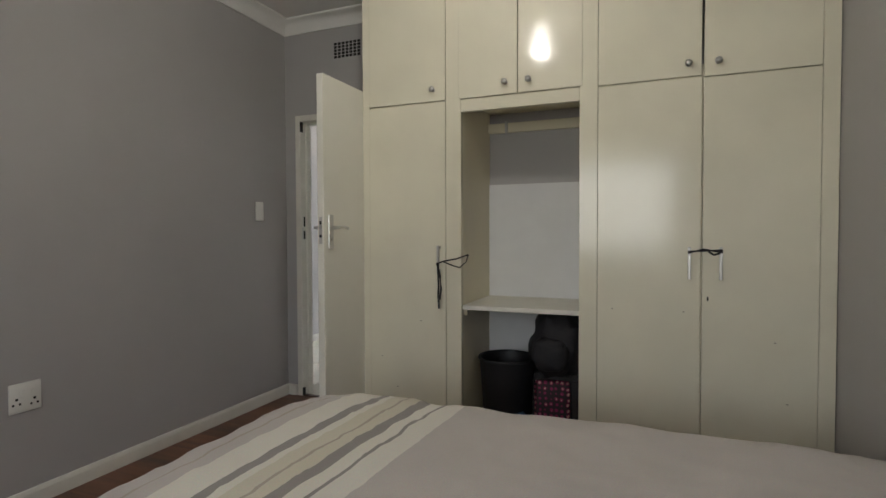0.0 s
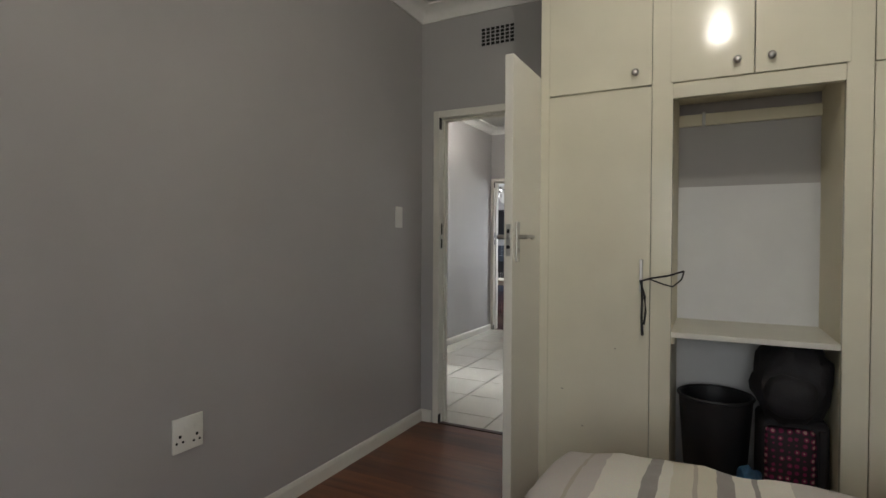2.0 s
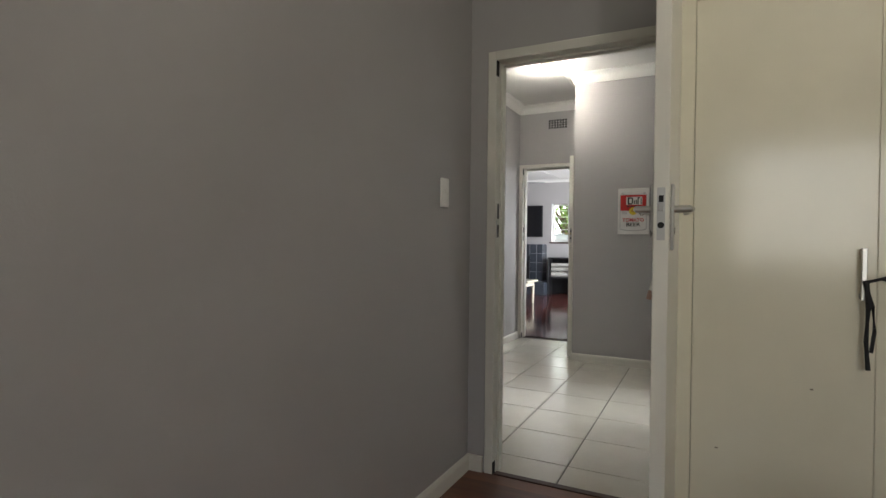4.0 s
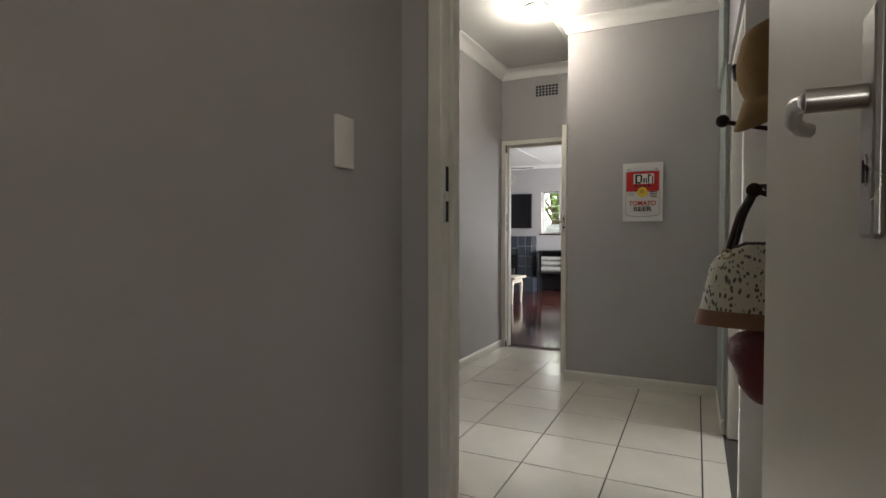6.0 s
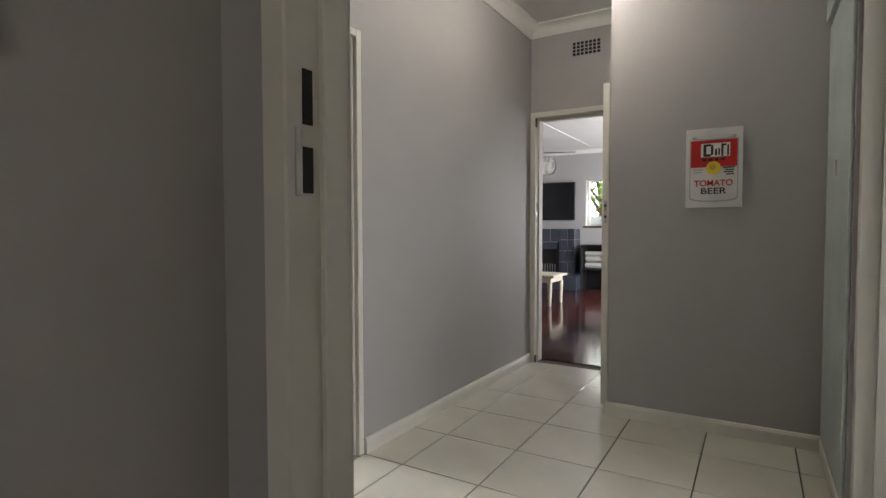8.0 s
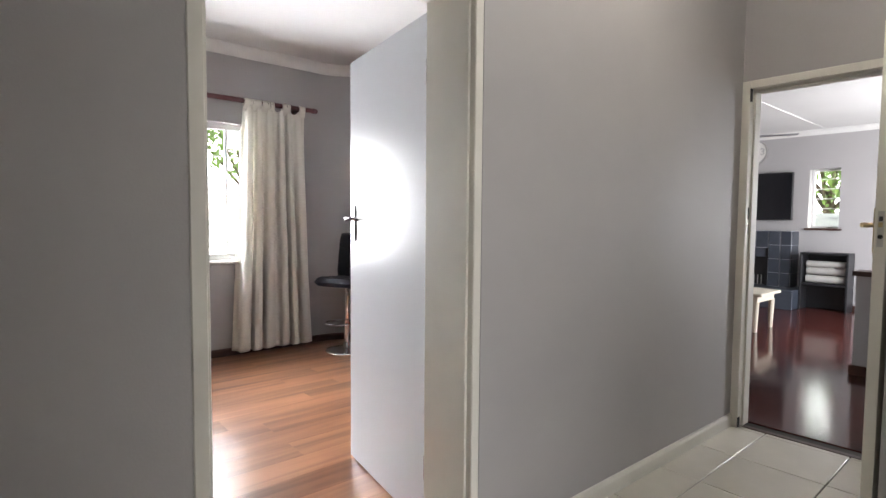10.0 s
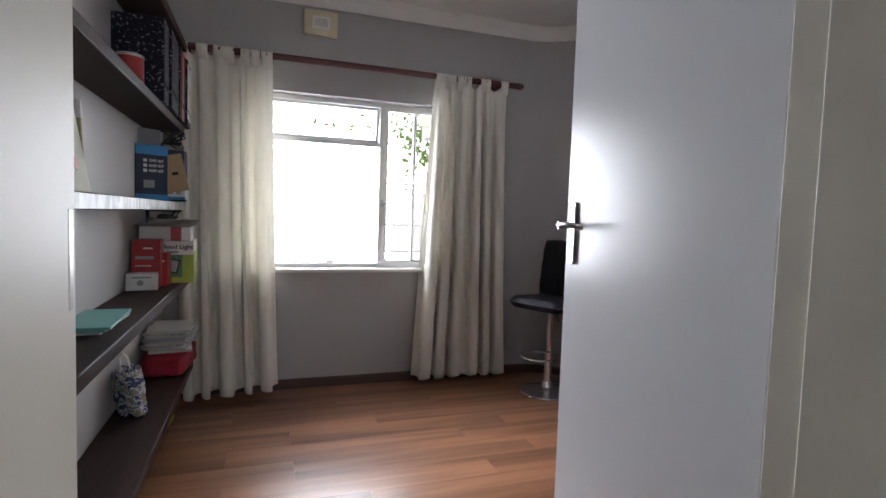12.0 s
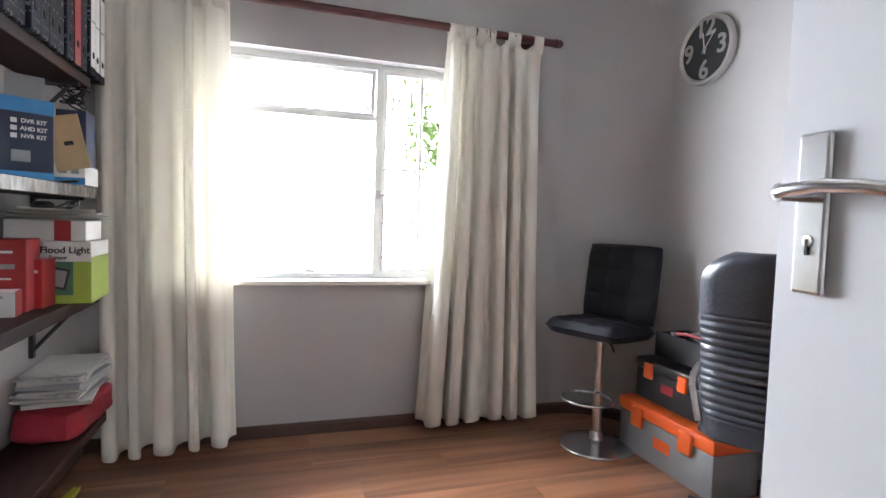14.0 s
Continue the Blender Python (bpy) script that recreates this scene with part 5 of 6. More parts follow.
# low shelf: red cushion, magazines, patterned bag, socket below
bm = soft_box((0.44, 0.22, 0.13), 0.10, seed=2, power=5)
single("red_cushion", bm, REDF, "folded red cloth bag under a pile of magazines", "cloth", pose(-6.49, 3.43, S1 + 0.062, 0, 0, -4), smooth=True)
z = S1 + 0.128
rnd = random.Random(5)
for k in range(9):
    th = rnd.choice((0.008, 0.012, 0.016, 0.02))
    mm = (PAPER, GREYP, PAPER, NEWS)[k % 4]
    single("magazine", box(B(), (-0.145, -0.105, 0), (0.145, 0.105, th - 0.001), 0.001), mm, "worn magazine in a pile on the low shelf", "magazine",
           pose(-6.47 + rnd.uniform(-0.02, 0.02), 3.43 + rnd.uniform(-0.012, 0.012), z, 0, 0, rnd.uniform(-9, 9)), "magazines")
    z += th
PATT = bpy.data.materials.new("blue_floral_cloth")
PATT.use_nodes = True
qn, ql = PATT.node_tree.nodes, PATT.node_tree.links
qt = qn.new("ShaderNodeTexNoise")
qt.inputs["Scale"].default_value, qt.inputs["Detail"].default_value = 38, 3
qtc = qn.new("ShaderNodeTexCoord")
ql.new(qtc.outputs["Object"], qt.inputs["Vector"])
qr = qn.new("ShaderNodeValToRGB")
qr.color_ramp.interpolation = "CONSTANT"
qr.color_ramp.elements[0].color = (0.05, 0.07, 0.16, 1)
qr.color_ramp.elements[1].position, qr.color_ramp.elements[1].color = 0.46, (0.55, 0.54, 0.52, 1)
e = qr.color_ramp.elements.new(0.54)
e.color = (0.16, 0.20, 0.30, 1)
e = qr.color_ramp.elements.new(0.60)
e.color = (0.30, 0.28, 0.10, 1)
ql.new(qt.outputs["Fac"], qr.inputs[0]), ql.new(qr.outputs[0], qn["Principled BSDF"].inputs["Base Color"])
qn["Principled BSDF"].inputs["Roughness"].default_value = 0.8
gift = thing("patterned_bag", "small blue floral cloth bag leaning on the wall", "bag", pose(-5.78, 3.372, S1 + 0.104, 4, -8, 42))
part("body", soft_box((0.15, 0.075, 0.205), 0.22, seed=6, power=6), PATT, gift, smooth=True)
part("handle", pipe(B(), [(-0.04, 0, 0.09), (-0.03, 0, 0.15), (0.0, 0, 0.17), (0.03, 0, 0.15), (0.04, 0, 0.09)], 0.004, 8), PLATE, gift, smooth=True)
plate_switch("wall_socket", pose(-5.18, SY0, 0.60, 0, 0, 0), (0.12, 0.12), "white plug socket under the worktop shelf", ((0.0, 0.02, 0.016, 0.022),))
bm = soft_box((0.42, 0.035, 0.024), 0.1, seed=4, power=6)
single("yellow_strap", bm, YELLOW, "bright yellow plastic strap lying under the low shelf", "strap", pose(-6.46, 3.385, 0.014, 0, 0, -8), smooth=True)

# bar stool in the rounded corner
VINYL = material("black_vinyl", (0.010, 0.010, 0.016), 0.55, spec=0.25, vary=0.2, scale=20, bump=0.12, bump_scale=90)
stool = thing("bar_stool", "black quilted bar stool on a chrome column and disc base", "stool", pose(-6.565, 5.910, 0, 0, 0, 204))
part("base", lathe(B(), [(0.195, 0.0), (0.20, 0.006), (0.195, 0.014), (0.12, 0.030), (0.045, 0.045), (0.036, 0.075), (0.030, 0.085), (0.02, 0.085)], seg=40), CHROME, stool, smooth=True)
part("column", lathe(B(), [(0.029, 0.08), (0.029, 0.30), (0.024, 0.305), (0.020, 0.31), (0.020, 0.60)], seg=24), CHROME, stool, smooth=True)
part("foot_ring", pipe(B(), [(0.135 * math.cos(a), 0.105 + 0.125 * math.sin(a), 0.285) for a in (2 * math.pi * k / 36 for k in range(36))], 0.009, 8, True), CHROME, stool, "chrome footrest ring", True)
part("lift_lever", pipe(B(), [(-0.02, 0.0, 0.60), (-0.09, 0.04, 0.585), (-0.115, 0.055, 0.555)], 0.007, 8), BLACK, stool, smooth=True)


def cushion(w, d, t, cells, bulge, mat_r=0.03):
    """A quilted pad, x wide, y deep, z thick."""
    bm = B()
    nx, ny = cells[0] * 8, cells[1] * 8
    top = {}
    for s in (1, -1):
        for i in range(nx + 1):
            for j in range(ny + 1):
                u, v = i / nx * 2 - 1, j / ny * 2 - 1
                e = max(0, 1 - (abs(u) ** 8 + abs(v) ** 8)) ** 0.35
                q = abs(math.sin(math.pi * i / 8) * math.sin(math.pi * j / 8)) ** 0.4 * bulge if s == 1 else 0
                rx = u * w / 2 * (1 - 0.04 * abs(v) ** 6)
                top[s, i, j] = bm.verts.new((rx, v * d / 2 * (1 - 0.04 * abs(u) ** 6), s * t / 2 * e + q * e))
        for i in range(nx):
            for j in range(ny):
                bm.faces.new((top[s, i, j], top[s, i + 1, j], top[s, i + 1, j + 1], top[s, i, j + 1]))
    bmesh.ops.remove_doubles(bm, verts=bm.verts, dist=0.0015)
    return bm


bm = cushion(0.46, 0.41, 0.085, (3, 3), 0.012)
bmesh.ops.transform(bm, matrix=pose(0, 0.02, 0.655, 3, 0, 0), verts=bm.verts)
part("seat", bm, VINYL, stool, "black quilted vinyl seat", True)
bm = cushion(0.45, 0.44, 0.07, (3, 3), 0.012)
bmesh.ops.transform(bm, matrix=pose(0, -0.185, 0.895, 82, 0, 180) @ Matrix.Diagonal((1, 1, 1, 1)), verts=bm.verts)
part("backrest", bm, VINYL, stool, "black quilted vinyl backrest", True)

# tool boxes
ORANGE = material("orange_plastic", (0.62, 0.09, 0.012), 0.45, vary=0.08, bump=0.05)
GREYPL = material("grey_plastic", (0.20, 0.20, 0.205), 0.5, vary=0.06, bump=0.05)


def tool_box(m, size, body, lid, latch, label):
    t = thing("tool_box", label, "tool box", m, "tool boxes")
    w, d, hh = size
    part("body", box(B(), (0, 0, 0), (w, d, hh * 0.74), 0.012, 2), body, t, smooth=True)
    part("lid", box(B(), (-0.008, -0.008, hh * 0.74), (w + 0.008, d + 0.008, hh), 0.018, 2), lid, t, smooth=True)
    for x in (w * 0.18, w * 0.70):
        part("latch", box(B(), (x, -0.024, hh * 0.56), (x + w * 0.13, -0.004, hh * 0.93), 0.006), latch, t, "orange snap latch", True)
    bm = B()
    pipe(bm, [(w * 0.32, d / 2, hh - 0.004), (w * 0.34, d / 2, hh + 0.024), (w * 0.66, d / 2, hh + 0.024), (w * 0.68, d / 2, hh - 0.004)], 0.011, 8)
    part("carry_handle", bm, body, t, smooth=True)
    part("badge", boxes(((w * 0.42, -0.0015, hh * 0.34), (w * 0.60, 0.001, hh * 0.54))), lid if body is GREYPL else RED, t, "plain coloured badge")
    return t


tool_box(pose(-6.56, 6.055, 0), (0.66, 0.27, 0.285), GREYPL, ORANGE, ORANGE, "large grey tool box with an orange lid on the floor")
tool_box(pose(-6.46, 6.07, 0.312), (0.46, 0.24, 0.215), BLACK, BLACK, ORANGE, "black tool box with orange latches on the grey one")
tray = thing("tool_tray", "open black tool tray full of odds and ends", "tray", pose(-6.36, 6.10, 0.556))
part("tray", boxes(((0, 0, 0), (0.40, 0.2, 0.012)), ((0, 0, 0.012), (0.012, 0.2, 0.12)), ((0.388, 0, 0.012), (0.40, 0.2, 0.12)), ((0.012, 0, 0.012), (0.388, 0.012, 0.12)), ((0.012, 0.188, 0.012), (0.388, 0.2, 0.12))), BLACK, tray)
rnd = random.Random(2)
bm = B()
for k in range(16):
    a = Vector((rnd.uniform(0.04, 0.30), rnd.uniform(0.03, 0.16), 0.10 + rnd.uniform(0, 0.02)))
    b = a + Vector((rnd.uniform(-0.05, 0.09), rnd.uniform(-0.03, 0.04), rnd.uniform(-0.015, 0.02)))
    rod(bm, a, b, rnd.uniform(0.004, 0.009), 8)
part("loose_tools", bm, [STEEL], tray, "heap of small metal tools")
part("red_strip", pipe(B(), [(0.08, 0.05, 0.125), (0.16, 0.06, 0.132), (0.25, 0.07, 0.128), (0.33, 0.05, 0.125)], 0.008, 8), RED, tray, smooth=True)
single("black_case", box(B(), (0, 0, 0), (0.30, 0.05, 0.24), 0.006), BLACK, "flat black plastic case standing behind the tools", "case", pose(-6.20, 6.285, 0.62))

# office chair, its ribbed back towards the door
LEATHER = material("black_leather", (0.022, 0.026, 0.034), 0.33, vary=0.15, scale=14, bump=0.15, bump_scale=70)
oc = thing("office_chair", "black leather office chair with a horizontally ribbed back", "chair", pose(-5.58, 6.00, 0, 0, 0, 40))
bm = B()
NU, NV = 20, 120
gg = {}
for s in (0, 1):
    for i in range(NU + 1):
        for j in range(NV + 1):
            u, v = i / NU * 2 - 1, j / NV
            z = 0.46 + v * 0.68
            half = 0.255 * (1 - 0.10 * (1 - v) ** 2) * (1 - max(0, (v - 0.80) / 0.20) ** 3 * 0.42)
            rib = 0.015 * abs(math.sin(math.pi * (v - 0.10) * 23)) ** 0.55 if 0.10 < v < 0.66 else 0.014
            y = -0.20 - 0.10 * (v - 0.35) ** 2 * 1.5 - 0.05 * v + 0.05 * u * u
            edge = max(0, 1 - abs(u) ** 6) ** 0.5 * max(0, 1 - (max(0, (v - 0.94) / 0.06)) ** 2) ** 0.5
            gg[s, i, j] = bm.verts.new((u * half, y + (rib + 0.018) * edge * (1 if s else -1), z))
    for i in range(NU):
        for j in range(NV):
            bm.faces.new((gg[s, i, j], gg[s, i + 1, j], gg[s, i + 1, j + 1], gg[s, i, j + 1]))
bmesh.ops.remove_doubles(bm, verts=bm.verts, dist=0.001)
part("backrest", bm, LEATHER, oc, "ribbed black leather backrest", True)
bm = cushion(0.50, 0.48, 0.09, (1, 5), 0.01)
bmesh.ops.transform(bm, matrix=pose(0, 0.07, 0.46), verts=bm.verts)
part("seat", bm, LEATHER, oc, smooth=True)
for sx in (-1, 1):
    part("armrest", pipe(B(), [(sx * 0.24, -0.17, 0.50), (sx * 0.27, -0.15, 0.62), (sx * 0.275, -0.08, 0.65), (sx * 0.275, 0.10, 0.65), (sx * 0.27, 0.14, 0.60), (sx * 0.25, 0.14, 0.45)], 0.012, 10), STEEL, oc, "thin metal armrest loop", True)
part("gas_lift", lathe(B(), [(0.03, 0.12), (0.03, 0.26), (0.018, 0.27), (0.018, 0.42)], seg=18), BLACK, oc, smooth=True)
for k in range(5):
    a = radians(72 * k + 20)
    c, sn = math.cos(a), math.sin(a)
    sp = part("base_spoke", pipe(B(), [(0.02 * c, 0.02 * sn, 0.125), (0.16 * c, 0.16 * sn, 0.105), (0.29 * c, 0.29 * sn, 0.075)], 0.017, 8), CHROME, oc, smooth=True)
    bm = B()
    for o in (-0.013, 0.013):
        rod(bm, (0.29 * c - sn * (o - 0.008), 0.29 * sn + c * (o - 0.008), 0.028), (0.29 * c - sn * (o + 0.008), 0.29 * sn + c * (o + 0.008), 0.028), 0.028, 14)
    part("caster", bm, BLACK, sp, "black twin caster", True)

# ---- hall ----
hl = thing("hall_ceiling_light", "small round ceiling light in the hall, switched on", "lamp", pose(-2.75, 5.45, TOP))
part("ring", lathe(B(), [(0.075, -0.016), (0.085, -0.012), (0.09, 0.0), (0.02, 0.0)], seg=28), PLATE, hl, smooth=True)
part("diffuser", lathe(B(), [(0.01, -0.034), (0.05, -0.030), (0.072, -0.016), (0.072, -0.012)], seg=28), glowing("hall_lamp_glass", (1, 0.97, 0.9), 9), hl, smooth=True)

pic = thing("canvas_print", "square canvas print of a red and white soup can", "picture", pose(-2.052, PIERY, 1.452))
part("canvas", box(B(), (-0.137, -0.022, -0.213), (0.137, -0.001, 0.213), 0.002), WHITE, pic)


def flat(nm, x0, x1, z0, z1, mm, k, lab=""):
    return part(nm, boxes(((x0, -0.022 - 0.0006 * k, z0), (x1, -0.0215, z1))), mm, pic, lab)


def front_disc(nm, x, z, r, mm, k, sx=1.0, sz=1.0):
    bm = rod(B(), (0, 0, 0), (0, 0.001, 0), r, 24)
    bmesh.ops.transform(bm, matrix=Matrix.Translation((x, -0.022 - 0.0006 * k, z)) @ Matrix.Diagonal((sx, 1, sz, 1)), verts=bm.verts)
    return part(nm, bm, mm, pic)


REDP = paint("print_red", (0.50, 0.012, 0.010), 0.6)
YELP = paint("print_yellow", (0.70, 0.55, 0.04), 0.6)
INK = paint("print_black", (0.015, 0.015, 0.015), 0.6)
TINP = paint("print_grey", (0.42, 0.42, 0.42), 0.6)
flat("can_top", -0.105, 0.105, 0.155, 0.172, TINP, 1)
front_disc("can_rim", 0, 0.163, 0.105, TINP, 1, 1, 0.13)
front_disc("can_lid", 0, 0.165, 0.092, WHITE, 2, 1, 0.11)
flat("red_half", -0.112, 0.112, 0.005, 0.150, REDP, 2, "red upper half of the printed can")
flat("name_panel", -0.062, 0.078, 0.060, 0.132, WHITE, 3, "white name panel with dark brush marks")
for x0, x1, z0, z1 in ((-0.050, -0.036, 0.062, 0.128), (-0.036, -0.012, 0.116, 0.128), (-0.036, -0.012, 0.062, 0.074), (-0.014, -0.002, 0.070, 0.122), (0.006, 0.016, 0.066, 0.100), (0.022, 0.030, 0.066, 0.104), (0.036, 0.046, 0.062, 0.128), (0.046, 0.060, 0.116, 0.126), (0.064, 0.072, 0.062, 0.120)):
    flat("brush_mark", x0, x1, z0, z1, INK, 4)
front_disc("medal", 0.0, 0.0, 0.036, YELP, 4)
front_disc("medal_centre", -0.004, 0.004, 0.016, paint("print_ochre", (0.55, 0.35, 0.05)), 5)
for k, (x0, x1, z) in enumerate(((-0.10, -0.05, -0.008), (-0.10, -0.055, -0.022), (0.045, 0.10, 0.000), (0.055, 0.10, -0.012), (0.05, 0.095, -0.024), (0.06, 0.1, -0.036))):
    flat("small_print", x0, x1, z - 0.003, z + 0.003, TINP if k < 2 else INK, 2)
for k in range(4):
    flat("small_print", -0.055 + k * 0.03, -0.035 + k * 0.03, 0.038, 0.052, INK, 3)
lettering("lettering", "TOMATO", 0.046, REDP, pic, Matrix(((1, 0, 0, 0.0), (0, 0, -1, -0.0235), (0, 1, 0, -0.083), (0, 0, 0, 1))), "red printed word TOMATO", 0.95)
lettering("lettering", "BEER", 0.046, INK, pic, Matrix(((1, 0, 0, 0.0), (0, 0, -1, -0.0235), (0, 1, 0, -0.125), (0, 0, 0, 1))), "black printed word BEER", 1.25)
for sx in (-1, 1):
    flat("can_side", sx * 0.115 - 0.0025, sx * 0.115 + 0.0025, -0.165, 0.155, TINP, 1)
front_disc("can_bottom", 0, -0.165, 0.115, TINP, 1, 1, 0.16)
front_disc("can_bottom_inner", 0, -0.158, 0.110, WHITE, 2, 1, 0.16)

# pale green door at the end of the side wall
SAGE = material("pale_sage_gloss", (0.50, 0.58, 0.55), 0.25, vary=0.05, scale=3)
sd = thing("side_door_panel", "tall pale sage cupboard panel on the hall wall", "panel", pose(HX1, 5.46, 0))
part("panel", box(B(), (-0.014, -0.37, 0.08), (-0.001, 0.36, 2.10), 0.003), SAGE, sd)
part("top_panel", box(B(), (-0.030, -0.37, 2.13), (-0.001, 0.36, 2.66), 0.004), SAGE, sd)
part("catch", box(B(), (-0.022, -0.02, 1.35), (-0.012, 0.0, 1.42), 0.002), STEEL, sd)

# coat hooks with a cap and two handbags
WX = HX1 + 0.16
rack = thing("coat_rack", "dark wooden coat rack with long ball hooks on the hall wall", "coat rack", pose(WX, 3.55, 0))
part("rail", box(B(), (-0.022, -0.25, 1.40), (-0.001, 0.36, 1.50), 0.005), SHELFWOOD, rack)
part("rail", box(B(), (-0.022, -0.25, 1.16), (-0.001, 0.36, 1.25), 0.005), SHELFWOOD, rack)
for y, z, ln in ((0.03, 1.49, 0.235), (-0.185, 1.255, 0.165)):
    hk = part("hook", pipe(B(), [(-0.02, y, z - 0.05), (-ln * 0.6, y, z - 0.025), (-ln, y, z)], 0.007, 8), SHELFWOOD, rack, "dark curved peg", smooth=True)
    part("hook_ball", ball(B(), (-ln - 0.008, y, z + 0.004), 0.020), SHELFWOOD, hk, "dark turned ball", True)
FELT = material("tan_felt", (0.27, 0.165, 0.065), 0.85, vary=0.15, scale=18, bump=0.2)
cap = thing("flat_cap", "tan felt cap with a dark patch hanging on a hook", "cap", pose(-1.497, 3.45, 1.60, 15, 5, -58))
bm = B()
bmesh.ops.create_uvsphere(bm, u_segments=28, v_segments=16, radius=1)
for v in bm.verts:
    v.co = Vector((v.co.x * 0.08, v.co.y * 0.105, max(v.co.z, -0.55) * 0.14)) * (1 + 0.05 * noise.noise(v.co * 3))
part("crown", bm, FELT, cap, smooth=True)
bm = B()
ring = []
for k in range(13):
    a = radians(-70 + 140 * k / 12)
    ring.append([(0.08 * math.sin(a), -0.095 * math.cos(a), -0.06), (0.075 * math.sin(a), -0.135 * math.cos(a) - 0.01, -0.115 - 0.025 * math.cos(a))])
vs = [[bm.verts.new(p) for p in r] for r in ring]
for a, b in zip(vs, vs[1:]):
    bm.faces.new((a[0], a[1], b[1], b[0]))
bm.normal_update()
pk = part("peak", bm, FELT, cap, smooth=True)
pk.modifiers.new("thick", "SOLIDIFY").thickness = 0.006
part("patch", box(B(), (-0.118, -0.05, 0.0), (-0.098, -0.01, 0.05), 0.006), BLACK, cap, "small dark badge patch")

FLORAL = bpy.data.materials.new("cream_floral_canvas")
FLORAL.use_nodes = True
fn, fk = FLORAL.node_tree.nodes, FLORAL.node_tree.links
ftc = fn.new("ShaderNodeTexCoord")
fm = fn.new("ShaderNodeMapping")
fm.inputs["Scale"].default_value = (1, 1, 0.6)
fk.new(ftc.outputs["Object"], fm.inputs["Vector"])
fw = fn.new("ShaderNodeTexNoise")
fw.inputs["Scale"].default_value = 12
fk.new(fm.outputs[0], fw.inputs["Vector"])
fa = fn.new("ShaderNodeVectorMath")
fa.operation = "MULTIPLY_ADD"
fa.inputs[1].default_value = (0.05, 0.05, 0.05)
fk.new(fw.outputs["Color"], fa.inputs[0]), fk.new(fm.outputs[0], fa.inputs[2])
fv = fn.new("ShaderNodeTexVoronoi")
fv.inputs["Scale"].default_value = 92
fk.new(fa.outputs[0], fv.inputs["Vector"])
fr = fn.new("ShaderNodeValToRGB")
fr.color_ramp.interpolation = "CONSTANT"
fr.color_ramp.elements[0].color = (0.09, 0.095, 0.075, 1)
fr.color_ramp.elements[1].position, fr.color_ramp.elements[1].color = 0.30, (0.30, 0.29, 0.24, 1)
e = fr.color_ramp.elements.new(0.38)
e.color = (0.64, 0.61, 0.50, 1)
fk.new(fv.outputs["Distance"], fr.inputs[0]), fk.new(fr.outputs[0], fn["Principled BSDF"].inputs["Base Color"])
fn["Principled BSDF"].inputs["Roughness"].default_value = 0.55
TAN = material("tan_leather", (0.24, 0.115, 0.055), 0.45, vary=0.12, scale=14, bump=0.1)
OXBLOOD = material("oxblood_leather", (0.10, 0.014, 0.014), 0.38, vary=0.2, scale=10, bump=0.12)
DBROWN = material("dark_brown_leather", (0.030, 0.014, 0.012), 0.45, vary=0.15, bump=0.1)


def dome_bag(m, w, d, h0, h1, upper, lower, label, seam):
    """A domed handbag: y wide, x deep, z up; lower band below seam."""
    t = thing("handbag", label, "handbag", m, "hanging handbags")
    for nm, z0, z1, mm, grow in (("body", seam, 1.0, upper, 0.0), ("base_band", 0.0, seam, lower, 0.004)):
        bm = B()
        NU, NV = 40, 14
        rows = []
        for j in range(NV + 1):
            v = z0 + (z1 - z0) * j / NV
            hw = (w / 2) * (1 - 0.30 * v) * (1 - max(0, (v - 0.72) / 0.28) ** 2.6 * 0.75) + grow
            hd = (d / 2) * (1 - 0.45 * v) + grow
            rows.append([bm.verts.new((hd * abs(math.cos(a)) ** 0.55 * (1 if math.cos(a) > 0 else -1), hw * abs(math.sin(a)) ** 0.55 * (1 if math.sin(a) > 0 else -1), h0 + (h1 - h0) * v)) for a in (2 * math.pi * k / NU for k in range(NU))])
        for a, b in zip(rows, rows[1:]):
            for k in range(NU):
                bm.faces.new((a[k], a[(k + 1) % NU], b[(k + 1) % NU], b[k]))
        bm.faces.new(rows[0][::-1]), bm.faces.new(rows[-1])
        part(nm, bm, mm, t, smooth=True)
    return t


b1 = dome_bag(pose(-1.537, 3.365, 0.885, 0, 0, 74), 0.31, 0.13, 0.0, 0.225, FLORAL, TAN, "cream floral handbag with a tan leather base hanging on a hook", 0.19)
for sx in (-0.028, 0.028):
    part("strap", pipe(B(), [(sx, 0.072, 0.205), (sx, 0.045, 0.31), (sx * 0.4 + 0.02, 0.012, 0.385), (sx * 0.4 + 0.02, -0.012, 0.385), (sx, -0.045, 0.31), (sx, -0.072, 0.205)], 0.008, 8), DBROWN, b1, "dark brown leather strap", True)
for sy in (-0.072, 0.072):
    part("ring", pipe(B(), [(-0.045 + 0.003, sy + 0.012 * math.cos(a), 0.20 + 0.012 * math.sin(a)) for a in (2 * math.pi * k / 16 for k in range(16))], 0.003, 6, True), BRASS, b1, smooth=True)
part("zip_piping", pipe(B(), [(0.0, 0.126, 0.12), (0.0, 0.100, 0.190), (0.0, 0.035, 0.227), (0.0, -0.035, 0.227), (0.0, -0.100, 0.190), (0.0, -0.126, 0.12)], 0.006, 8), DBROWN, b1, smooth=True)
b2 = thing("handbag", "oxblood leather handbag hanging below the floral bag", "handbag", pose(-1.480, 3.40, 0.790, 0, 0, 70), "hanging handbags")
bm = soft_box((0.12, 0.23, 0.21), 0.10, seed=7, power=4)
bmesh.ops.rotate(bm, verts=bm.verts, cent=(0, 0, 0), matrix=Matrix.Rotation(radians(-28), 3, "X"))
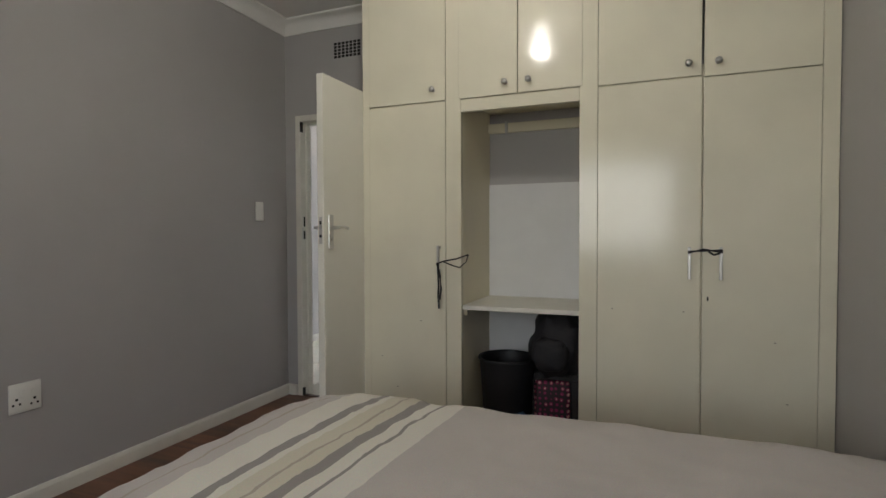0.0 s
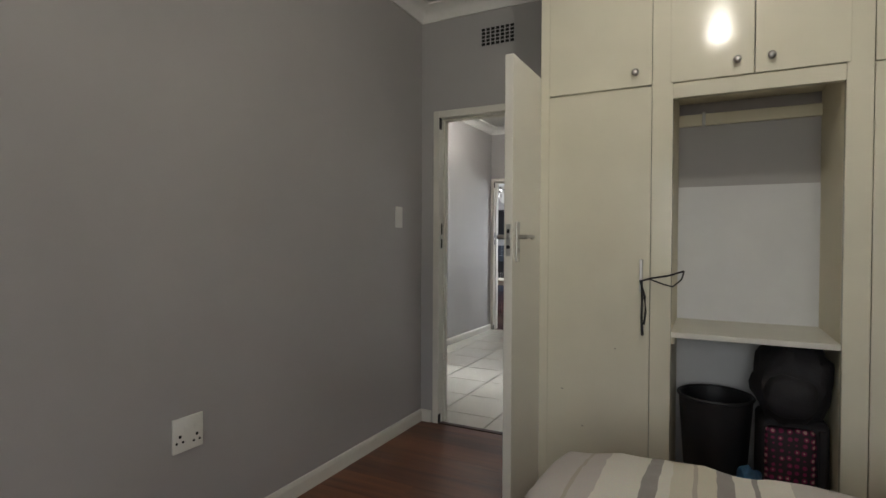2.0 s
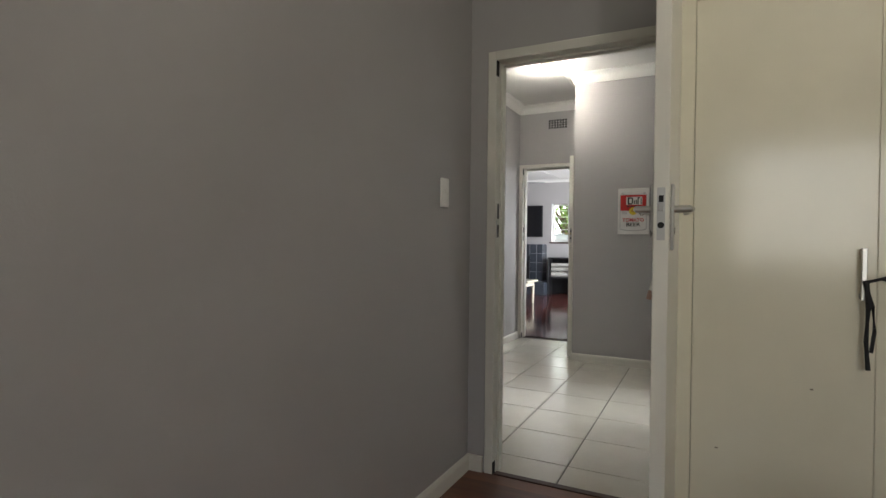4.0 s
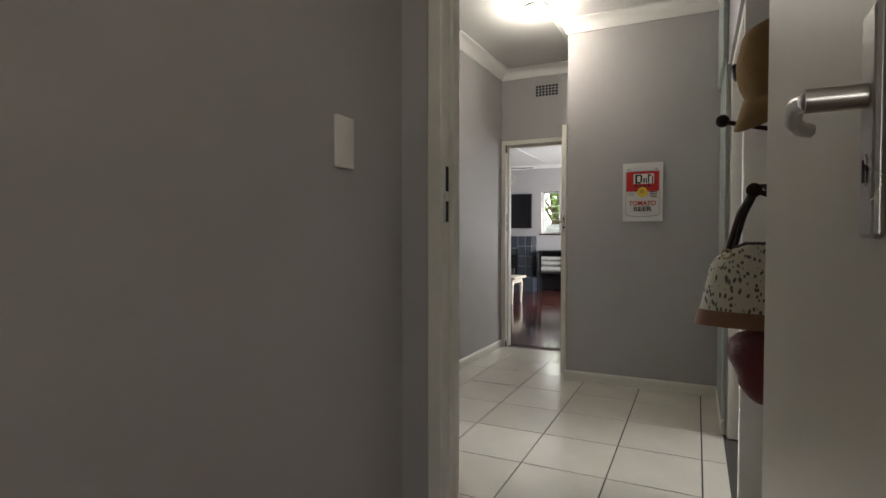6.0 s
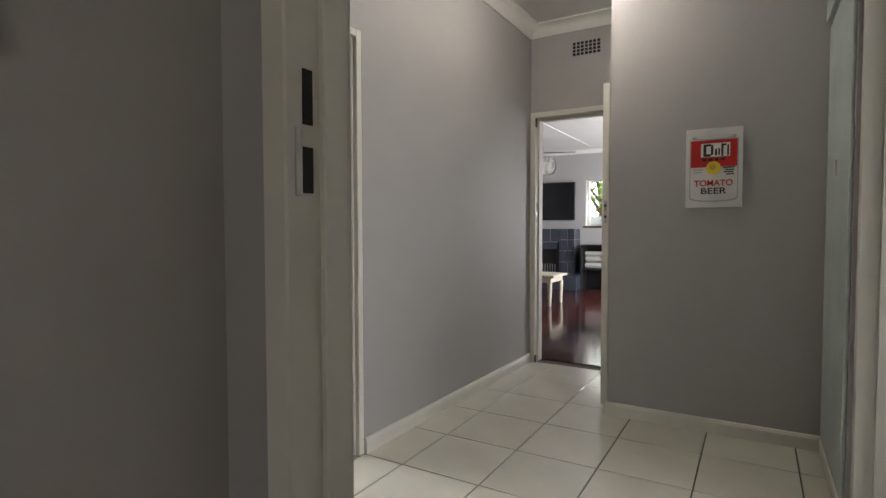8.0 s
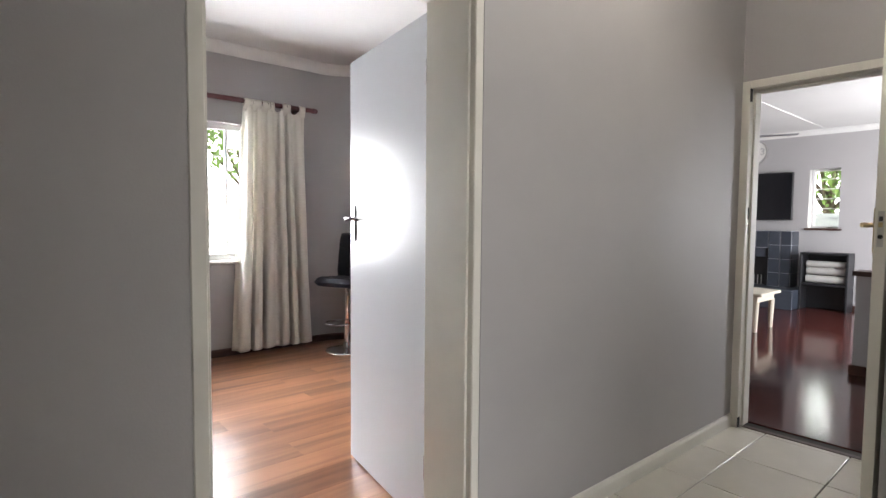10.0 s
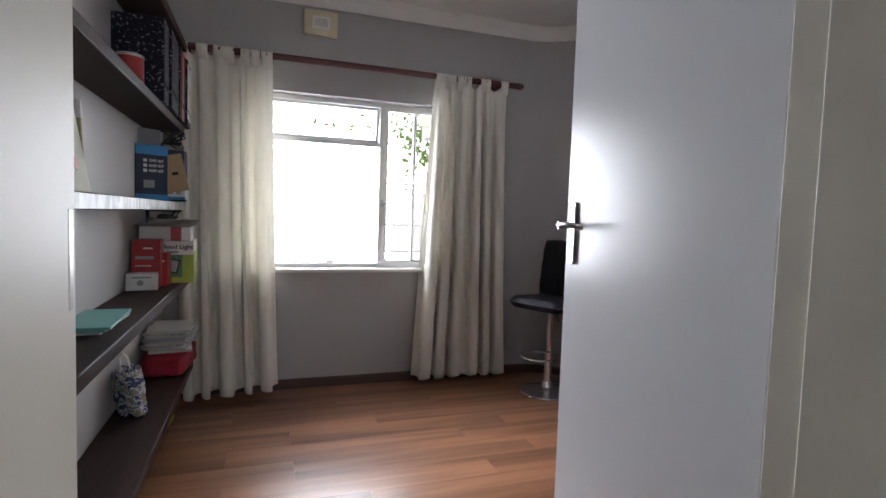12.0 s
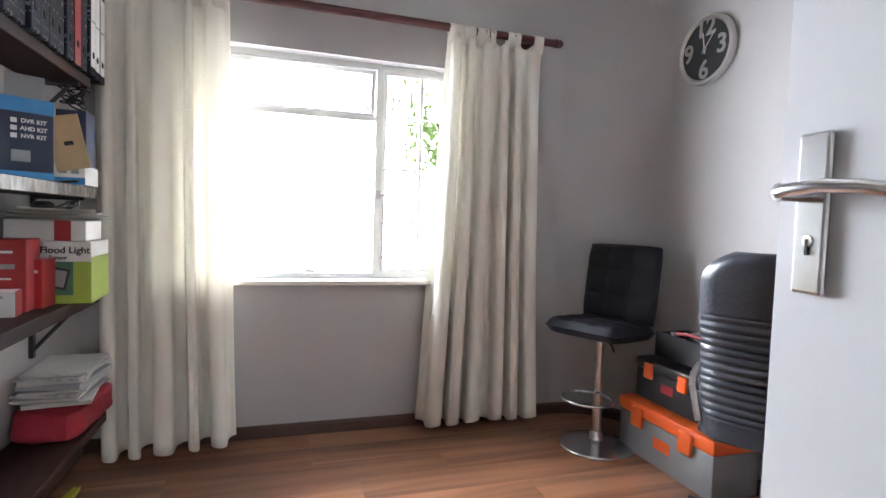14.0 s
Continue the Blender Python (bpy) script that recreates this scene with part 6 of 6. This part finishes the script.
part("body", bm, OXBLOOD, b2, smooth=True)
for o in (-0.012, 0.014):
    part("strap", pipe(B(), [(0.045 + o, 0.06, 0.12), (0.065 + o, 0.03, 0.40), (0.07 + o, 0.0, 0.68), (0.072 + o, -0.02, 0.69), (0.07 + o, -0.05, 0.42), (0.045 + o, -0.09, 0.10)], 0.009, 8), DBROWN, b2, "long dark brown strap", True)

# ---- lounge, seen through its door ----
tv = thing("television", "wall-mounted black flat television, switched off", "television", pose(-5.45, LY1, 1.30))
part("housing", box(B(), (-0.58, -0.09, -0.015), (0.60, -0.035, 0.715), 0.006), BLACK, tv)
part("screen", box(B(), (-0.565, -0.0925, 0.0), (0.585, -0.0895, 0.70)), material("tv_screen", (0.006, 0.006, 0.008), 0.12, bump=0), tv, "dark glossy screen")
part("wall_bracket", box(B(), (-0.12, -0.036, 0.2), (0.10, -0.001, 0.46)), BLACK, tv)
SLATE = material("dark_slate_tile", (0.040, 0.048, 0.062), 0.35, vary=0.2, scale=9, bump=0.1, bump_scale=20, piece=0.15)
FIREB = material("pale_joint", (0.30, 0.31, 0.33), 0.8)
fp = thing("fireplace", "dark slate tiled fireplace with a raised hearth and grate", "fireplace", pose(-5.42, LY1, 0))
part("joint_backing", boxes(((-0.60, -0.30, 0), (-0.34, -0.001, 1.12)), ((0.34, -0.30, 0), (0.645, -0.001, 1.12)), ((-0.34, -0.30, 0.86), (0.34, -0.001, 1.12)), ((-0.34, -0.10, 0.0), (0.34, -0.001, 0.86))), FIREB, fp, "pale joints behind the tiles")
for x0, x1 in ((-0.60, -0.345), (0.345, 0.50), (0.508, 0.645)):
    for k in range(4):
        part("tile", box(B(), (x0 + 0.004, -0.312, 0.28 + k * 0.21 + 0.005), (x1 - 0.004, -0.295, 0.28 + (k + 1) * 0.21 - 0.005), 0.002), SLATE, fp)
for k in range(4):
    part("tile", box(B(), (-0.34 + k * 0.17 + 0.004, -0.312, 0.87), (-0.34 + (k + 1) * 0.17 - 0.004, -0.295, 1.115), 0.002), SLATE, fp)
for k in range(4):
    part("tile", box(B(), (0.645, -0.29, 0.28 + k * 0.21 + 0.005), (0.657, -0.01, 0.28 + (k + 1) * 0.21 - 0.005), 0.002), SLATE, fp)
part("firebox", boxes(((-0.34, -0.28, 0.28), (-0.30, -0.10, 0.86)), ((0.30, -0.28, 0.28), (0.34, -0.10, 0.86)), ((-0.30, -0.12, 0.28), (0.30, -0.10, 0.86))), BLACK, fp, "sooty black firebox")
part("hood", box(B(), (-0.30, -0.27, 0.72), (0.30, -0.22, 0.86), 0.006), SLATE, fp)
for k in range(11):
    part("grate_bar", rod(B(), (-0.25 + 0.05 * k, -0.27, 0.29), (-0.25 + 0.05 * k, -0.27, 0.44), 0.007, 8), STEEL, fp, "pale steel grate bar")
part("hearth", box(B(), (-0.75, -0.72, 0), (0.80, -0.001, 0.275), 0.006), SLATE, fp, "raised slate hearth")
cof = thing("coffee_table", "cream painted wooden coffee table with turned-in legs", "table", pose(-4.92, 10.18, 0))
OFFW = material("cream_table_paint", (0.60, 0.55, 0.44), 0.4, vary=0.08)
part("tabletop", box(B(), (-0.60, -0.32, 0.415), (0.60, 0.32, 0.45), 0.008), OFFW, cof)
part("apron", boxes(((-0.54, -0.27, 0.34), (0.54, -0.25, 0.415)), ((-0.54, 0.25, 0.34), (0.54, 0.27, 0.415)), ((-0.54, -0.25, 0.34), (-0.52, 0.25, 0.415)), ((0.52, -0.25, 0.34), (0.54, 0.25, 0.415))), OFFW, cof)
for sx in (-1, 1):
    for sy in (-1, 1):
        part("leg", rod(B(), (sx * 0.52, sy * 0.25, 0.0), (sx * 0.52, sy * 0.25, 0.345), 0.022, 12, 0.036), OFFW, cof, smooth=True)
st = thing("side_unit", "low black open unit with rolled white towels", "side unit", pose(-4.37, LY1 - 0.28, 0))
for lo, hi, nm in (((-0.25, -0.17, 0.0), (-0.225, 0.17, 0.80), "side"), ((0.30, -0.17, 0.0), (0.325, 0.17, 0.80), "side"), ((-0.25, -0.17, 0.80), (0.325, 0.17, 0.825), "top"), ((-0.225, -0.17, 0.36), (0.30, 0.17, 0.385), "shelf"), ((-0.225, 0.15, 0.0), (0.30, 0.17, 0.80), "back")):
    part(nm, box(B(), lo, hi, 0.003), BLACK, st)
for k, z in enumerate((0.445, 0.56, 0.66)):
    single("rolled_towel", rod(B(), (-0.19, 0, 0), (0.27, 0, 0), 0.055 if k < 2 else 0.045, 16), PAPER, "rolled white towel on the black unit", "towel", pose(-4.37, LY1 - 0.33 + 0.03 * (k % 2), z), "rolled towels", True)
wall_clock(pose(-5.43, LY1, 2.36, 90, 0, 0), 0.20, "round silver wall clock above the television", PLATE)
fan = thing("ceiling_fan", "dark ceiling fan with flat blades at rest", "ceiling fan", pose(-4.95, 10.9, 2.62))
part("rod", rod(B(), (0, 0, -0.20), (0, 0, 0), 0.014), STEEL, fan)
part("motor", lathe(B(), [(0.02, -0.32), (0.09, -0.30), (0.10, -0.23), (0.05, -0.20), (0.02, -0.195)], seg=24), STEEL, fan, smooth=True)
for k in range(4):
    bm = box(B(), (0.09, -0.065, -0.262), (0.60, 0.065, -0.254), 0.003)
    bmesh.ops.transform(bm, matrix=pose(0, 0, 0, 0, 0, 90 * k + 22), verts=bm.verts)
    part("blade", bm, GREYPL, fan, "flat grey blade")
structure("wall_lounge_stub", boxes(((-3.27, 8.75, 0), (-2.7, 8.90, 0.82))), DOORW, "low white wall end in the lounge")
structure("wall_lounge_stub_base", boxes(((-3.29, 8.73, 0), (-2.7, 8.749, 0.08)), ((-3.29, 8.71, 0.82), (-2.7, 8.94, 0.86))), SKIRTDARK, "dark skirting and cap of the low wall")

# ---- outdoors ----
GRASS = material("lawn", (0.08, 0.12, 0.035), 0.9, vary=0.3, scale=3, bump=0.4)
RENDER = material("white_garden_wall_plaster", (0.74, 0.73, 0.70), 0.8, vary=0.06, scale=1.2, bump=0.1)
LEAF = material("leaf_green", (0.12, 0.15, 0.075), 0.3, vary=0.3, scale=2, bump=0)
lb, ln, lk = LEAF.node_tree.nodes["Principled BSDF"], LEAF.node_tree.nodes, LEAF.node_tree.links
lt, lm = ln.new("ShaderNodeBsdfTranslucent"), ln.new("ShaderNodeMixShader")
lt.inputs["Color"].default_value = (0.26, 0.42, 0.10, 1)
lm.inputs[0].default_value = 0.5
lk.new(lb.outputs[0], lm.inputs[1]), lk.new(lt.outputs[0], lm.inputs[2]), lk.new(lm.outputs[0], ln["Material Output"].inputs["Surface"])
BARK = material("bark", (0.12, 0.09, 0.06), 0.9, vary=0.3, scale=10, bump=0.4, bump_scale=25)
structure("ground", boxes(((-400, -400, -0.30), (400, 400, -0.10))), GRASS, "lawn outside the windows")
structure("garden_wall", boxes(((-13.2, -6, -0.1), (-13.0, 16, 1.70))), RENDER, "white plastered boundary wall")
structure("garden_paving", boxes(((-13.0, -2, -0.1), (-7.3, 12, -0.05))), RENDER, "pale concrete yard outside the study")
structure("garden_wall_rear", boxes(((-12, 17.0, -0.1), (2, 17.2, 1.45))), RENDER, "white plastered wall behind the lounge")


def tree(name, x, y, height, crown, seed, label, leaves=2600):
    rnd = random.Random(seed)
    t = thing(name, label, "tree", pose(x, y, -0.1))
    bm = B()
    tips = []
    pipe(bm, [(0, 0, 0), (0.05, 0.02, height * 0.25), (-0.03, 0.05, height * 0.5)], 0.13, 10)
    for k in range(7):
        a = 2 * math.pi * k / 7 + rnd.uniform(-0.3, 0.3)
        l = crown * rnd.uniform(0.5, 0.95)
        tip = Vector((l * math.cos(a), l * math.sin(a), height * rnd.uniform(0.55, 0.95)))
        rod(bm, (0, 0.03, height * rnd.uniform(0.3, 0.48)), tip, 0.06, 7, 0.015)
        tips.append(tip)
    part("trunk", bm, BARK, t, smooth=True)
    verts, faces = [], []
    for i in range(leaves):
        c = rnd.choice(tips) + Vector((rnd.gauss(0, crown * 0.28), rnd.gauss(0, crown * 0.28), rnd.gauss(0, height * 0.10)))
        q = Euler((rnd.uniform(0, 3), rnd.uniform(0, 3), rnd.uniform(0, 3))).to_matrix()
        s = rnd.uniform(0.05, 0.11)
        n0 = len(verts)
        verts += [tuple(c + q @ Vector(p)) for p in ((-s, 0, 0), (0, -s * 0.45, s * 0.1), (s, 0, 0), (0, s * 0.45, s * 0.1))]
        faces.append((n0, n0 + 1, n0 + 2, n0 + 3))
    me = bpy.data.meshes.new("crown")
    me.from_pydata(verts, [], faces)
    me.materials.append(LEAF)
    ob = new("crown", me)
    ob.parent = t
    tagged(ob, "dense small green leaves", kind="stuff")


tree("garden_tree", -15.5, 8.4, 4.2, 1.5, 3, "leafy tree beyond the garden wall", 2200)
tree("garden_tree", -15.0, 4.8, 2.7, 1.3, 4, "low leafy tree beyond the garden wall", 2600)
tree("garden_tree", -12.0, 8.6, 3.6, 0.9, 9, "slender leafy tree in the yard", 1300)
tree("garden_tree", -5.9, 19.0, 4.5, 1.8, 6, "leafy tree behind the lounge", 1800)
tree("garden_tree", -4.6, 18.6, 3.4, 1.5, 8, "leafy shrub tree behind the lounge", 1600)
structure("eave", boxes(((-8.05, 5.30, 2.10), (-8.0, 7.6, 2.30)), ((-8.35, 5.42, 2.02), (-8.05, 5.54, 2.22)), ((-8.0, 6.3, 2.22), (-7.285, 6.42, 2.36))), OFFW, "pale wooden roof eave outside the study window")
HAZE = glowing("bright_hazy_sky", (0.97, 0.99, 1.0), 3.2)
structure("backdrop_west", boxes(((-70.2, -60, -0.1), (-70, 80, 45))), HAZE, "bright hazy sky beyond the garden")
structure("backdrop_north", boxes(((-69.9, 80.1, -0.1), (60, 80.3, 45))), HAZE, "bright hazy sky behind the lounge")

# ---- floor pieces ----
def plank_rows(parent, x0, x1, y0, y1, wide, long, along, mat, seed):
    """Laminate boards laid in staggered rows, each board an object on shared meshes."""
    rnd = random.Random(seed)
    a0, a1, b0, b1 = (x0, x1, y0, y1) if along == "x" else (y0, y1, x0, x1)
    meshes = {}
    row, b = 0, b0
    while b < b1 - 0.01:
        wd = min(wide, b1 - b)
        a = a0
        first = True
        while a < a1 - 0.01:
            ln = min(long if not first else long * rnd.choice((0.35, 0.6, 0.85, 1.0)), a1 - a)
            first = False
            key = (round(ln, 3), round(wd, 3))
            if key not in meshes:
                g = 0.0003
                lo, hi = ((g, g, -0.016), (ln - g, wd - g, 0.0)) if along == "x" else ((g, g, -0.016), (wd - g, ln - g, 0.0))
                meshes[key] = mesh("board", box(B(), lo, hi), mat)
            ob = new("board", meshes[key])
            ob.parent = parent
            ob.location = (a, b, 0) if along == "x" else (b, a, 0)
            a += ln
        b += wd
        row += 1


floor_b = tagged(new("floor_bedroom"), "red-brown laminate floor boards", kind="structure")
plank_rows(floor_b, BX0, BX1, BY0, BY1, 0.193, 1.29, "x", BEDFLOOR, 3)
floor_s = tagged(new("floor_study"), "honey-brown laminate floor boards", kind="structure")
plank_rows(floor_s, SX0 + 0.003, HX0 - 0.01, SY0, SY1, 0.193, 1.29, "y", STUDYFLOOR, 5)
floor_h = tagged(new("floor_hall"), "cream glazed square floor tiles with dark joints", kind="structure")
TP, TQ = 0.408, 0.426
tile_meshes = {}
for i in range(-4, 9):
    for j in range(-7, 6):
        x0, x1 = max(HX0, -2.879 + i * TP), min(HX1 if j > -5 else -1.56, -2.879 + (i + 1) * TP)
        y0, y1 = max(BY1 + 0.03, 5.076 + j * TQ), min(LY0 - 0.09, 5.076 + (j + 1) * TQ)
        if y1 - y0 < 0.02 or x1 - x0 < 0.02:
            continue
        g = 0.0033
        key = (round(x1 - x0, 3), round(y1 - y0, 3))
        if key not in tile_meshes:
            tile_meshes[key] = mesh("tile", box(B(), (g, g, -0.01), (key[0] - g, key[1] - g, 0.0), 0.0015), TILE)
        ob = new("tile", tile_meshes[key])
        ob.parent = floor_h
        ob.location = (x0, y0, 0)
